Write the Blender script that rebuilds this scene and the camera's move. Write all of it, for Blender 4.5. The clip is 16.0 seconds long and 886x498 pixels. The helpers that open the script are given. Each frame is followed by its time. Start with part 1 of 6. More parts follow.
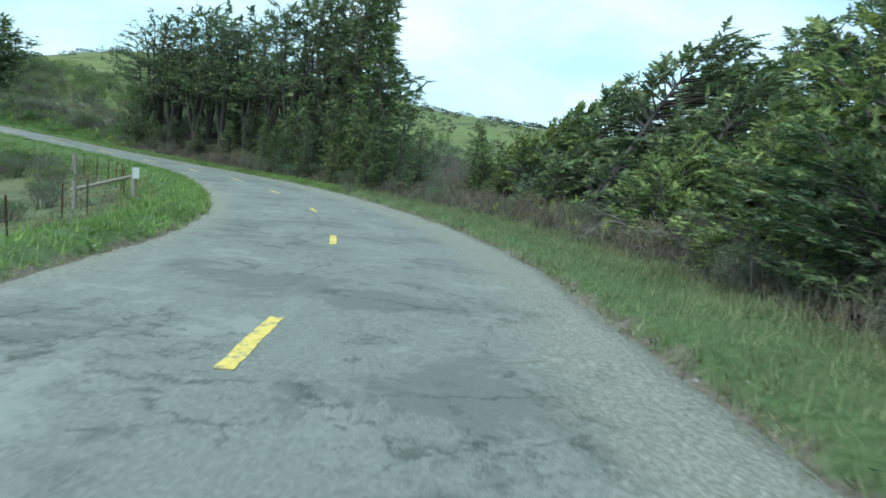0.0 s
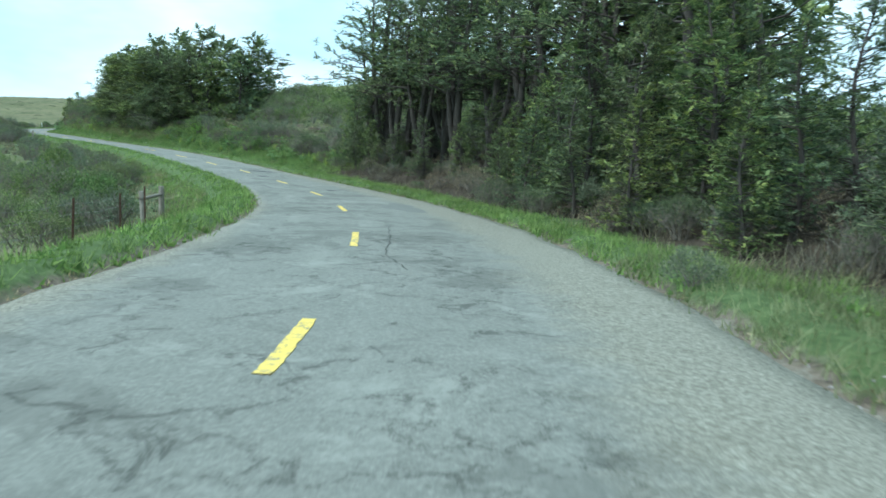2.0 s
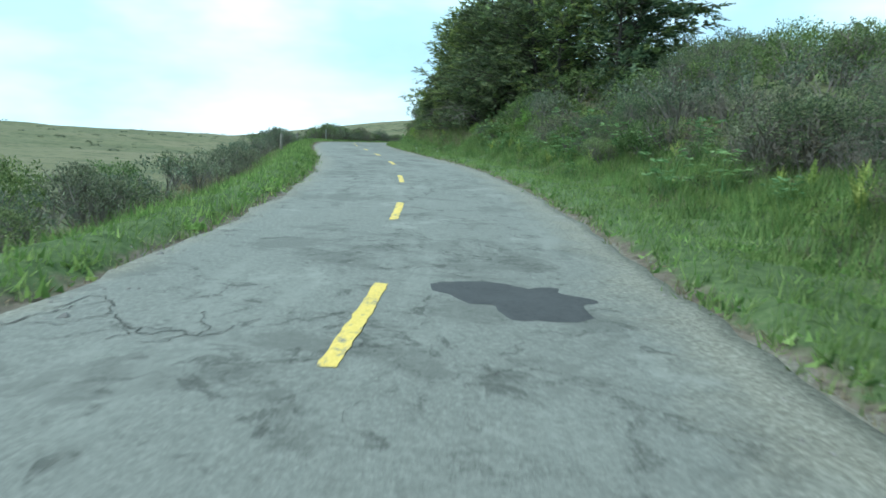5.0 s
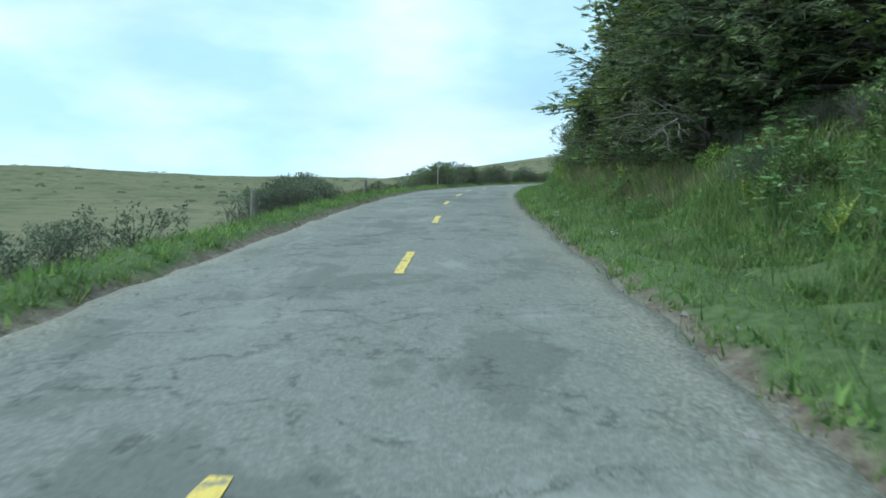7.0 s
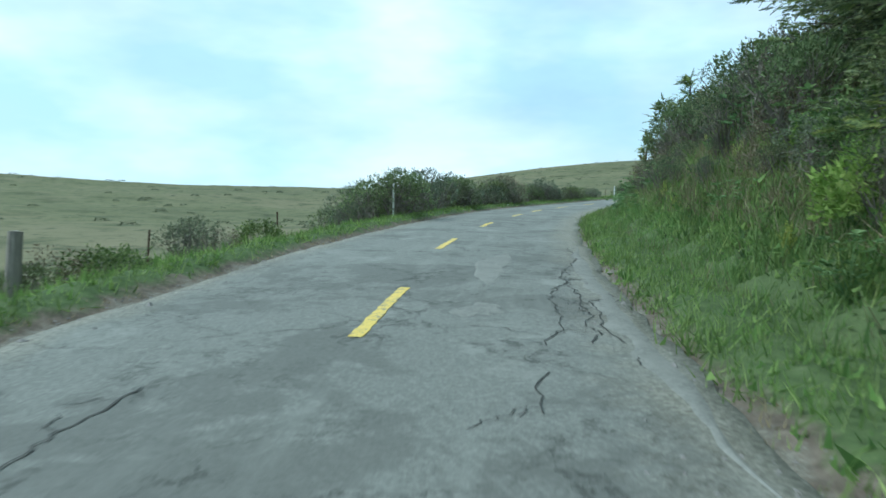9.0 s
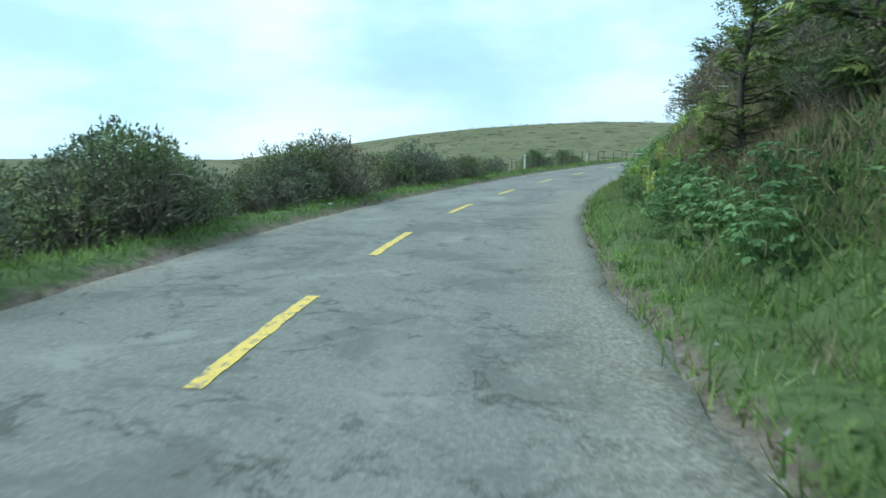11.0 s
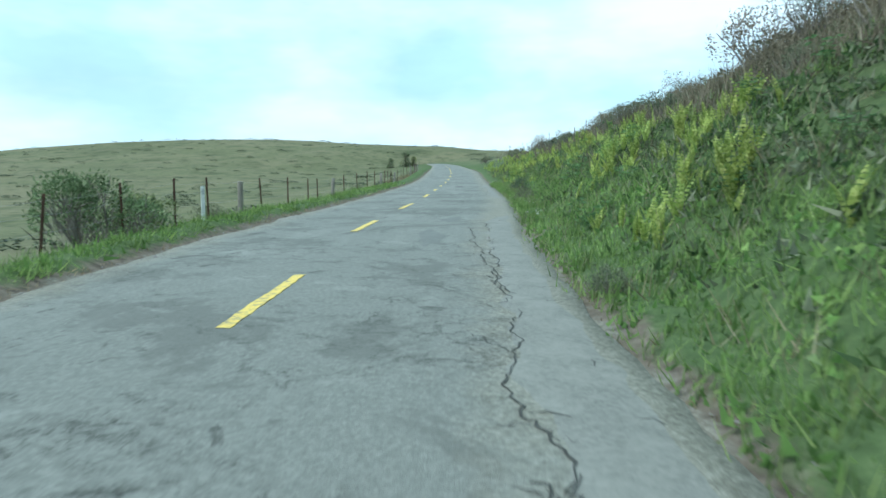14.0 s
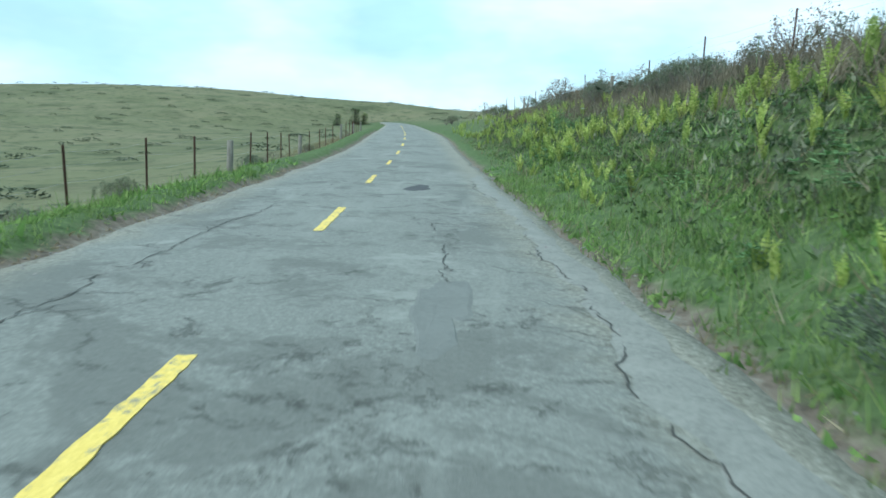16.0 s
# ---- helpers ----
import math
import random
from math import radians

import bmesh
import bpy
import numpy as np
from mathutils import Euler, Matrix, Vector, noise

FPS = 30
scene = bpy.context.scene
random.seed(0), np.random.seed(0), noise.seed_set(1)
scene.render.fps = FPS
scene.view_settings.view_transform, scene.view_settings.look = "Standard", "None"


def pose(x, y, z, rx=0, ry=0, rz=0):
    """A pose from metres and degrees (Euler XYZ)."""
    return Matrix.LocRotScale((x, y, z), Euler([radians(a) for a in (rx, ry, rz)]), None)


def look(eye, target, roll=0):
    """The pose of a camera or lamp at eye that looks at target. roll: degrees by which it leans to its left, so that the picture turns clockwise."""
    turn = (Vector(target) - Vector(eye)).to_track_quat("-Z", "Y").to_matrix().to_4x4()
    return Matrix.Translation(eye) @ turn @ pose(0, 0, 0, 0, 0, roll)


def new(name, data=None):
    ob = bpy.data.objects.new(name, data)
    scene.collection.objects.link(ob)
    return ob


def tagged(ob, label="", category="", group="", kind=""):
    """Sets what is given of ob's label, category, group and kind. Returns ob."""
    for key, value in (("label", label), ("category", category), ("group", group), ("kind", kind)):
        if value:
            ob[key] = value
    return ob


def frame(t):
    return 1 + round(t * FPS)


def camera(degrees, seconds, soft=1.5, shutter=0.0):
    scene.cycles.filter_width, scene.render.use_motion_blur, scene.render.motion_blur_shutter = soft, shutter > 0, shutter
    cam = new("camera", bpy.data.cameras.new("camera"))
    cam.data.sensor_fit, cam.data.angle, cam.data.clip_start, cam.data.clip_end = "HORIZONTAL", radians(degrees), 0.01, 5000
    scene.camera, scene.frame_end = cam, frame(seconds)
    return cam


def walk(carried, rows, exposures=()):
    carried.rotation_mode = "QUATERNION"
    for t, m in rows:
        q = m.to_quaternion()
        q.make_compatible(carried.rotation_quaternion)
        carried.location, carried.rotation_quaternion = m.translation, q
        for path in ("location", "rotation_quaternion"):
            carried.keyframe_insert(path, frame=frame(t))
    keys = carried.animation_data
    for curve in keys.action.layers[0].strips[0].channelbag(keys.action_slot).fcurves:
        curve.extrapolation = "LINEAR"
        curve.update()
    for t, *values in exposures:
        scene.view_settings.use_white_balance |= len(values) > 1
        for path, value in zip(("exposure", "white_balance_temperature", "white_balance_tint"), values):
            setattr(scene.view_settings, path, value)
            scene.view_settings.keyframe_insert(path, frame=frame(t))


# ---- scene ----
cam = camera(64.20, 16.0, soft=1.6, shutter=0.1)
PATH = [
    (0, (-6.708, -0.845, 6.525), (-5.583, 9.023, 5.358), 5.46),
    (0.5, (-6.090, 5.039, 6.416), (-5.856, 14.989, 5.439), 4.49),
    (1, (-5.994, 10.949, 6.329), (-6.982, 20.804, 4.949), 3.22),
    (1.5, (-6.521, 16.935, 6.234), (-8.532, 26.659, 5.047), 2.49),
    (2, (-7.763, 22.969, 6.140), (-10.899, 32.397, 5.009), 2.09),
    (2.5, (-9.661, 28.938, 6.126), (-13.886, 37.952, 5.176), 1.80),
    (3, (-12.084, 34.662, 6.173), (-17.124, 43.257, 5.323), 1.76),
    (3.5, (-14.966, 40.113, 6.184), (-20.685, 48.286, 5.478), 1.99),
    (4, (-18.402, 45.211, 6.235), (-24.827, 52.830, 5.414), 1.74),
    (4.5, (-22.347, 49.901, 6.408), (-29.459, 56.868, 5.474), 2.57),
    (5, (-26.580, 54.117, 6.597), (-34.343, 60.321, 5.479), 2.14),
    (5.5, (-30.912, 58.047, 6.886), (-39.152, 63.604, 5.779), 1.84),
    (6, (-35.371, 61.687, 7.211), (-43.958, 66.717, 6.235), 1.29),
    (6.5, (-40.017, 65.011, 7.560), (-48.853, 69.626, 6.759), 0.71),
    (7, (-44.888, 68.046, 7.921), (-53.894, 72.342, 7.259), 0.32),
    (7.5, (-49.987, 70.869, 8.259), (-59.105, 74.925, 7.626), -0.05),
    (8, (-55.279, 73.599, 8.537), (-64.464, 77.473, 7.745), -0.83),
    (8.5, (-60.668, 76.406, 8.809), (-69.830, 80.363, 8.179), 0.17),
    (9, (-65.905, 79.407, 9.168), (-74.895, 83.755, 8.648), 0.77),
    (9.5, (-71.008, 82.524, 9.464), (-79.839, 87.185, 8.918), 0.23),
    (10, (-75.970, 85.740, 9.727), (-84.623, 90.709, 9.067), 0.04),
    (10.5, (-80.783, 89.070, 9.949), (-89.200, 94.409, 9.136), -0.10),
    (11, (-85.433, 92.565, 10.151), (-93.504, 98.392, 9.195), -0.40),
    (11.5, (-89.914, 96.298, 10.373), (-97.460, 102.777, 9.332), -1.32),
    (12, (-94.247, 100.366, 10.618), (-100.993, 107.676, 9.597), -0.27),
    (12.5, (-98.465, 104.951, 10.839), (-104.910, 112.485, 9.536), -2.90),
    (13, (-102.456, 109.955, 11.119), (-108.174, 118.092, 10.071), -2.95),
    (13.5, (-106.158, 115.240, 11.430), (-111.290, 123.784, 10.622), -1.09),
    (14, (-109.587, 120.746, 11.778), (-114.332, 129.521, 11.082), -0.40),
    (14.5, (-112.726, 126.373, 12.152), (-117.164, 135.282, 11.184), 0.88),
    (15, (-115.607, 131.958, 12.464), (-119.783, 140.981, 11.397), 1.61),
    (15.5, (-118.322, 137.522, 12.787), (-122.390, 146.593, 11.710), 1.34),
    (16, (-121.004, 143.011, 13.078), (-125.151, 152.025, 11.834), 1.62),
]
walk(cam, [(t, look(eye, target, roll)) for t, eye, target, roll in PATH], ((0, 0.34, 5540, 4), (1.2, 0.5, 5540, 4), (2.5, 0.60, 5540, 4), (4.2, 0.55, 5540, 4), (5.5, 0.36, 5540, 4), (7.5, 0.14, 5500, 5), (9.2, 0.16, 5500, 5), (11.5, 0.28, 5500, 5), (16, 0.32, 5500, 5)))

# ---- sky and sun: a bright, hazy, mostly clouded day ----
SUN_ELEV, SUN_AZ = 50.0, 212.0
world = bpy.data.worlds.new("world")
scene.world = world
world.use_nodes = True
wn, wl = world.node_tree.nodes, world.node_tree.links
wn.clear()
w_out, w_bg = wn.new("ShaderNodeOutputWorld"), wn.new("ShaderNodeBackground")
w_sky, w_mix = wn.new("ShaderNodeTexSky"), wn.new("ShaderNodeMix")
w_sky.sky_type, w_sky.sun_disc = "NISHITA", False
w_sky.sun_elevation, w_sky.sun_rotation = radians(SUN_ELEV), radians(SUN_AZ)
w_sky.air_density, w_sky.dust_density, w_sky.ozone_density = 1.0, 1.5, 2.0
w_mix.data_type = "RGBA"
w_co, w_map = wn.new("ShaderNodeTexCoord"), wn.new("ShaderNodeMapping")
w_map.inputs["Scale"].default_value = (1.0, 1.0, 2.6)
w_noise, w_ramp = wn.new("ShaderNodeTexNoise"), wn.new("ShaderNodeValToRGB")
w_noise.inputs["Scale"].default_value, w_noise.inputs["Detail"].default_value = 2.2, 5.0
w_noise.inputs["Roughness"].default_value = 0.55
w_ramp.color_ramp.elements[0].position, w_ramp.color_ramp.elements[1].position = 0.34, 0.60
w_ramp.color_ramp.elements[0].color = (0.50, 0.50, 0.50, 1)
w_gain, w_cloud = wn.new("ShaderNodeVectorMath"), wn.new("ShaderNodeValToRGB")
w_gain.operation = "SCALE"
w_gain.inputs["Scale"].default_value = 0.14
w_noise2 = wn.new("ShaderNodeTexNoise")
w_noise2.inputs["Scale"].default_value, w_noise2.inputs["Detail"].default_value = 3.4, 4.0
w_cloud.color_ramp.elements[0].color, w_cloud.color_ramp.elements[1].color = (0.54, 0.78, 0.81, 1), (0.84, 0.97, 0.97, 1)
w_cloud.color_ramp.elements[0].position, w_cloud.color_ramp.elements[1].position = 0.38, 0.62
wl.new(w_co.outputs["Generated"], w_map.inputs["Vector"])
wl.new(w_map.outputs["Vector"], w_noise.inputs["Vector"])
wl.new(w_map.outputs["Vector"], w_noise2.inputs["Vector"])
wl.new(w_noise.outputs["Fac"], w_ramp.inputs["Fac"])
wl.new(w_noise2.outputs["Fac"], w_cloud.inputs["Fac"])
wl.new(w_sky.outputs["Color"], w_gain.inputs[0])
wl.new(w_ramp.outputs["Color"], w_mix.inputs["Factor"])
wl.new(w_gain.outputs["Vector"], w_mix.inputs["A"])
wl.new(w_cloud.outputs["Color"], w_mix.inputs["B"])
wl.new(w_mix.outputs["Result"], w_bg.inputs["Color"])
w_bg.inputs["Strength"].default_value = 1.08
wl.new(w_bg.outputs["Background"], w_out.inputs["Surface"])

sun_data = bpy.data.lights.new("sun", "SUN")
sun_data.energy, sun_data.angle, sun_data.color = 2.0, radians(14), (1.0, 0.96, 0.88)
sun = new("sun", sun_data)
a, e = radians(SUN_AZ), radians(SUN_ELEV)
sun_dir = Vector((math.sin(a) * math.cos(e), math.cos(a) * math.cos(e), math.sin(e)))
sun.matrix_world = look(sun_dir * 200, (0, 0, 0))

# ---- materials ----


class Mat:
    """A small builder for node materials."""

    def __init__(self, name, rough=0.9, spec=0.3):
        self.m = bpy.data.materials.new(name)
        self.m.use_nodes = True
        self.n, self.l = self.m.node_tree.nodes, self.m.node_tree.links
        self.b = self.n["Principled BSDF"]
        self.b.inputs["Roughness"].default_value = rough
        self.b.inputs["Specular IOR Level"].default_value = spec

    def node(self, kind, **values):
        nd = self.n.new(kind)
        for k, v in values.items():
            nd.inputs[k].default_value = v
        return nd

    def coord(self, scale=(1, 1, 1), uv=False):
        if uv:
            src = self.n.new("ShaderNodeUVMap").outputs["UV"]
        else:
            src = self.n.new("ShaderNodeNewGeometry").outputs["Position"]
        mp = self.n.new("ShaderNodeMapping")
        mp.inputs["Scale"].default_value = scale
        self.l.new(src, mp.inputs["Vector"])
        return mp.outputs["Vector"]

    def noise(self, vec, scale, detail=4.0, rough=0.55, distort=0.0):
        nd = self.node("ShaderNodeTexNoise", Scale=scale, Detail=detail, Roughness=rough, Distortion=distort)
        self.l.new(vec, nd.inputs["Vector"])
        return nd.outputs["Fac"]

    def ramp(self, fac, stops):
        nd = self.n.new("ShaderNodeValToRGB")
        els = nd.color_ramp.elements
        while len(els) < len(stops):
            els.new(0.5)
        for el, (p, c) in zip(els, stops):
            el.position = p
            el.color = (c, c, c, 1) if isinstance(c, (int, float)) else (*c, 1)
        self.l.new(fac, nd.inputs["Fac"])
        return nd.outputs["Color"]

    def mix(self, fac, a, b, how="MIX"):
        nd = self.n.new("ShaderNodeMix")
        nd.data_type, nd.blend_type = "RGBA", how
        for sock, v in (("Factor", fac), ("A", a), ("B", b)):
            if isinstance(v, (int, float)):
                nd.inputs[sock].default_value = v if sock == "Factor" else (v, v, v, 1)
            elif isinstance(v, tuple):
                nd.inputs[sock].default_value = (*v, 1)
            else:
                self.l.new(v, nd.inputs[sock])
        return nd.outputs["Result"]

    def math(self, op, a, b=0.0):
        nd = self.n.new("ShaderNodeMath")
        nd.operation = op
        for i, v in enumerate((a, b)):
            if isinstance(v, (int, float)):
                nd.inputs[i].default_value = v
            else:
                self.l.new(v, nd.inputs[i])
        return nd.outputs[0]

    def color(self, sock):
        self.l.new(sock, self.b.inputs["Base Color"])
        return self

    def bump(self, height, strength=0.4, distance=0.02):
        nd = self.node("ShaderNodeBump", Strength=strength, Distance=distance)
        self.l.new(height, nd.inputs["Height"])
        self.l.new(nd.outputs["Normal"], self.b.inputs["Normal"])
        return self


def leafy(name, dark, mid, light, translucent=0.25):
    """Leaves: each one its own tint, with patches of tint over the whole plant and some light let through."""
    k = Mat(name, 0.75, 0.12)
    dark, mid, light = ((r, g, bl * (1.18 if bl < 0.55 * g else 1.1)) for r, g, bl in (dark, mid, light))  # blue raised a little, most where it is weak beside the green
    geo = k.n.new("ShaderNodeNewGeometry")
    info = k.n.new("ShaderNodeObjectInfo")
    own = k.ramp(geo.outputs["Random Per Island"], [(0.0, dark), (0.55, mid), (1.0, light)])
    patch = k.ramp(k.noise(k.coord(), 0.9, 3.0), [(0.35, 0.72), (0.65, 1.2)])
    col = k.mix(1.0, own, patch, "MULTIPLY")
    tint = k.ramp(info.outputs["Random"], [(0.0, (0.86, 0.94, 0.92)), (1.0, (1.14, 1.06, 0.96))])
    col = k.mix(1.0, col, tint, "MULTIPLY")
    k.color(col)
    tr = k.n.new("ShaderNodeBsdfTranslucent")
    k.l.new(col, tr.inputs["Color"])
    mx = k.n.new("ShaderNodeMixShader")
    mx.inputs[0].default_value = translucent
    k.l.new(k.b.outputs[0], mx.inputs[1])
    k.l.new(tr.outputs[0], mx.inputs[2])
    k.l.new(mx.outputs[0], k.n["Material Output"].inputs["Surface"])
    return k.m


def ground_material():
    """Pasture; lush by the road and bare soil on the bank, as two masks on the mesh say."""
    k = Mat("grassland", 0.95, 0.1)
    v = k.coord()
    big = k.noise(v, 0.02, 4.0, 0.6)
    mid = k.noise(v, 0.13, 5.0, 0.65)
    fine = k.noise(v, 2.5, 5.0, 0.7)
    soil = k.noise(v, 3.0, 6.0, 0.7)
    col = k.ramp(big, [(0.3, (0.110, 0.120, 0.060)), (0.5, (0.142, 0.150, 0.076)), (0.7, (0.185, 0.172, 0.100))])
    col = k.mix(k.ramp(mid, [(0.52, 0.0), (0.66, 0.8)]), col, (0.050, 0.068, 0.030))
    col = k.mix(k.ramp(fine, [(0.4, 0.0), (0.75, 0.5)]), col, (0.150, 0.150, 0.084))
    tan = k.noise(v, 0.07, 6.0, 0.7)
    col = k.mix(k.ramp(tan, [(0.50, 0.0), (0.62, 0.5)]), col, (0.200, 0.186, 0.110))
    tuft = k.noise(v, 0.55, 6.0, 0.75)
    col = k.mix(k.ramp(tuft, [(0.54, 0.0), (0.62, 0.75)]), col, (0.052, 0.066, 0.034))
    lush = k.n.new("ShaderNodeAttribute")
    lush.attribute_name = "lush"
    col = k.mix(lush.outputs["Fac"], col, k.ramp(k.mix(0.55, fine, k.noise(v, 17.0, 4.0, 0.75)), [(0.3, (0.050, 0.076, 0.030)), (0.7, (0.125, 0.170, 0.070))]))
    hillside = k.n.new("ShaderNodeAttribute")
    hillside.attribute_name = "hillside"
    col = k.mix(hillside.outputs["Fac"], col, k.ramp(mid, [(0.35, (0.135, 0.180, 0.060)), (0.5, (0.165, 0.205, 0.075)), (0.62, (0.085, 0.115, 0.045))]))
    bare = k.n.new("ShaderNodeAttribute")
    bare.attribute_name = "bare"
    earth = k.ramp(soil, [(0.3, (0.038, 0.032, 0.024)), (0.7, (0.105, 0.088, 0.066))])
    amount = k.math("ADD", bare.outputs["Fac"], k.math("MULTIPLY", k.math("SUBTRACT", k.noise(v, 1.3, 5.0, 0.7), 0.5), 0.9))
    col = k.mix(k.ramp(amount, [(0.42, 0.0), (0.60, 1.0)]), col, earth)
    k.color(col)
    return k.bump(k.mix(0.5, mid, k.mix(0.5, fine, soil)), 0.5, 0.2).m


def asphalt_material():
    k = Mat("worn_asphalt", 0.9, 0.2)
    v = k.coord()
    uv = k.coord(uv=True)
    streak = k.coord((1.0, 0.16, 1.0), uv=True)
    grit = k.noise(v, 70.0, 3.0, 0.8)
    stone = k.noise(v, 26.0, 5.0, 0.8)
    blot = k.noise(v, 0.55, 8.0, 0.72, 0.4)
    worn = k.noise(v, 1.9, 8.0, 0.78, 0.8)
    lane = k.noise(streak, 1.3, 5.0, 0.65, 0.3)
    col = k.ramp(stone, [(0.30, (0.155, 0.160, 0.142)), (0.5, (0.222, 0.229, 0.204)), (0.70, (0.310, 0.317, 0.282))])
    col = k.mix(k.ramp(grit, [(0.36, 0.35), (0.62, 0.0)]), col, (0.100, 0.104, 0.092))
    col = k.mix(k.ramp(grit, [(0.62, 0.0), (0.80, 0.4)]), col, (0.400, 0.407, 0.358))
    col = k.mix(k.ramp(blot, [(0.525, 0.0), (0.565, 0.60)]), col, (0.128, 0.132, 0.117))
    col = k.mix(k.ramp(blot, [(0.36, 0.5), (0.42, 0.0)]), col, (0.320, 0.328, 0.293))
    col = k.mix(k.ramp(lane, [(0.54, 0.0), (0.68, 0.5)]), col, (0.272, 0.280, 0.250))
    # scabbed places where the top coat has come away
    scab = k.mix(1.0, k.ramp(worn, [(0.58, 0.0), (0.63, 0.75)]), k.ramp(k.noise(v, 0.28, 3.0), [(0.36, 0.0), (0.50, 1.0)]), "MULTIPLY")
    col = k.mix(scab, col, (0.085, 0.088, 0.077))
    # cracks: bent cells of three sizes, broken up and present only in places
    warp = k.n.new("ShaderNodeVectorMath")
    warp.operation = "ADD"
    nz = k.node("ShaderNodeTexNoise", Scale=1.4, Detail=8.0, Roughness=0.75)
    k.l.new(v, nz.inputs["Vector"])
    k.l.new(v, warp.inputs[0])
    k.l.new(nz.outputs["Color"], warp.inputs[1])
    breaks = k.ramp(k.noise(v, 3.1, 4.0, 0.7), [(0.42, 0.0), (0.56, 1.0)])
    heights = []
    for scale, wide, seed_scale, low, high in ((0.30, 0.009, 0.23, 0.38, 0.50), (1.05, 0.024, 0.31, 0.46, 0.56), (3.4, 0.055, 0.37, 0.53, 0.60)):
        vor = k.node("ShaderNodeTexVoronoi", Scale=scale)
        vor.feature = "DISTANCE_TO_EDGE"
        k.l.new(warp.outputs[0], vor.inputs["Vector"])
        line = k.ramp(vor.outputs["Distance"], [(0.0, 0.6), (wide * 0.4, 0.5), (wide, 0.0)])
        where = k.ramp(k.noise(v, seed_scale, 3.0), [(low, 0.0), (high, 1.0)])
        crack = k.mix(1.0, k.mix(1.0, line, where, "MULTIPLY"), breaks, "MULTIPLY")
        col = k.mix(crack, col, (0.046, 0.048, 0.041))
        heights.append(crack)
    # broken, gravelly margins
    sep = k.n.new("ShaderNodeSeparateXYZ")
    k.l.new(uv, sep.inputs[0])
    rim = k.math("ADD", k.math("ABSOLUTE", sep.outputs["X"]), k.math("MULTIPLY", k.math("SUBTRACT", k.noise(v, 1.1, 6.0, 0.75), 0.5), 1.6))
    edge = k.ramp(k.math("MULTIPLY", rim, 0.2), [(0.38, 0.0), (0.50, 0.85)])
    gravel = k.ramp(stone, [(0.32, (0.116, 0.109, 0.081)), (0.5, (0.232, 0.224, 0.180)), (0.68, (0.417, 0.407, 0.338))])
    col = k.mix(edge, col, gravel)
    k.color(k.mix(1.0, col, (1.02, 1.03, 1.01), "MULTIPLY"))
    relief = k.mix(0.5, stone, grit)
    for h in (scab, heights[1], heights[0]):
        relief = k.mix(h, relief, 0.0)
    return k.bump(relief, 0.7, 0.02).m


def patch_material(name, dark, light):
    k = Mat(name, 0.9, 0.25)
    v = k.coord()
    f = k.noise(v, 26.0, 6.0, 0.85)
    k.color(k.mix(k.ramp(k.noise(v, 2.8, 6.0, 0.75), [(0.42, 0.0), (0.62, 0.55)]), k.ramp(f, [(0.3, dark), (0.7, light)]), light))
    return k.bump(f, 0.5, 0.01).m


def paint_material():
    k = Mat("worn_yellow_paint", 0.75, 0.3)
    v = k.coord()
    f = k.noise(v, 9.0, 6.0, 0.75)
    g = k.noise(v, 45.0, 3.0, 0.7)
    col = k.ramp(g, [(0.3, (0.60, 0.44, 0.085)), (0.7, (0.80, 0.62, 0.16))])
    col = k.mix(k.ramp(f, [(0.52, 0.0), (0.60, 0.9)]), col, (0.19, 0.192, 0.17))
    k.color(col)
    return k.bump(g, 0.4, 0.006).m


def wood_material(name, dark, light, rough=0.85):
    k = Mat(name, rough, 0.2)
    v = k.coord((9.0, 9.0, 1.2))
    f = k.noise(v, 2.5, 6.0, 0.7, 0.6)
    k.color(k.mix(k.ramp(k.noise(k.coord(), 4.0, 3.0), [(0.4, 0.0), (0.8, 0.5)]), k.ramp(f, [(0.3, dark), (0.7, light)]), dark))
    return k.bump(f, 0.5, 0.02).m


def plain_material(name, dark, light, rough=0.6, scale=12.0, metal=0.0):
    k = Mat(name, rough, 0.3)
    k.b.inputs["Metallic"].default_value = metal
    f = k.noise(k.coord(), scale, 5.0, 0.7)
    k.color(k.ramp(f, [(0.3, dark), (0.7, light)]))
    return k.bump(f, 0.2, 0.004).m


GROUND, ASPHALT = ground_material(), asphalt_material()
TAR = patch_material("dark_tar_patch", (0.045, 0.047, 0.048), (0.085, 0.088, 0.086))
DAMP = patch_material("damp_asphalt", (0.122, 0.128, 0.114), (0.200, 0.209, 0.187))
CRACK = patch_material("open_crack", (0.030, 0.031, 0.028), (0.095, 0.097, 0.085))
PALE = patch_material("pale_asphalt_patch", (0.12, 0.124, 0.108), (0.285, 0.288, 0.250))
PAINT = paint_material()
BARK = wood_material("grey_bark", (0.035, 0.031, 0.027), (0.115, 0.104, 0.090))
DEADWOOD = wood_material("bleached_twigs", (0.11, 0.097, 0.083), (0.27, 0.248, 0.215))
WEATHERED = wood_material("weathered_wood", (0.16, 0.145, 0.12), (0.36, 0.33, 0.28))
RUST = plain_material("rusty_steel", (0.05, 0.03, 0.022), (0.14, 0.075, 0.05), 0.8)
WIRE = plain_material("galvanised_wire", (0.16, 0.16, 0.155), (0.26, 0.26, 0.25), 0.5, 30.0, 0.6)
WHITE = plain_material("white_plastic", (0.62, 0.63, 0.6), (0.80, 0.80, 0.77), 0.5)
SIGN_BACK = plain_material("grey_sheet_metal", (0.42, 0.43, 0.43), (0.58, 0.58, 0.57), 0.45)
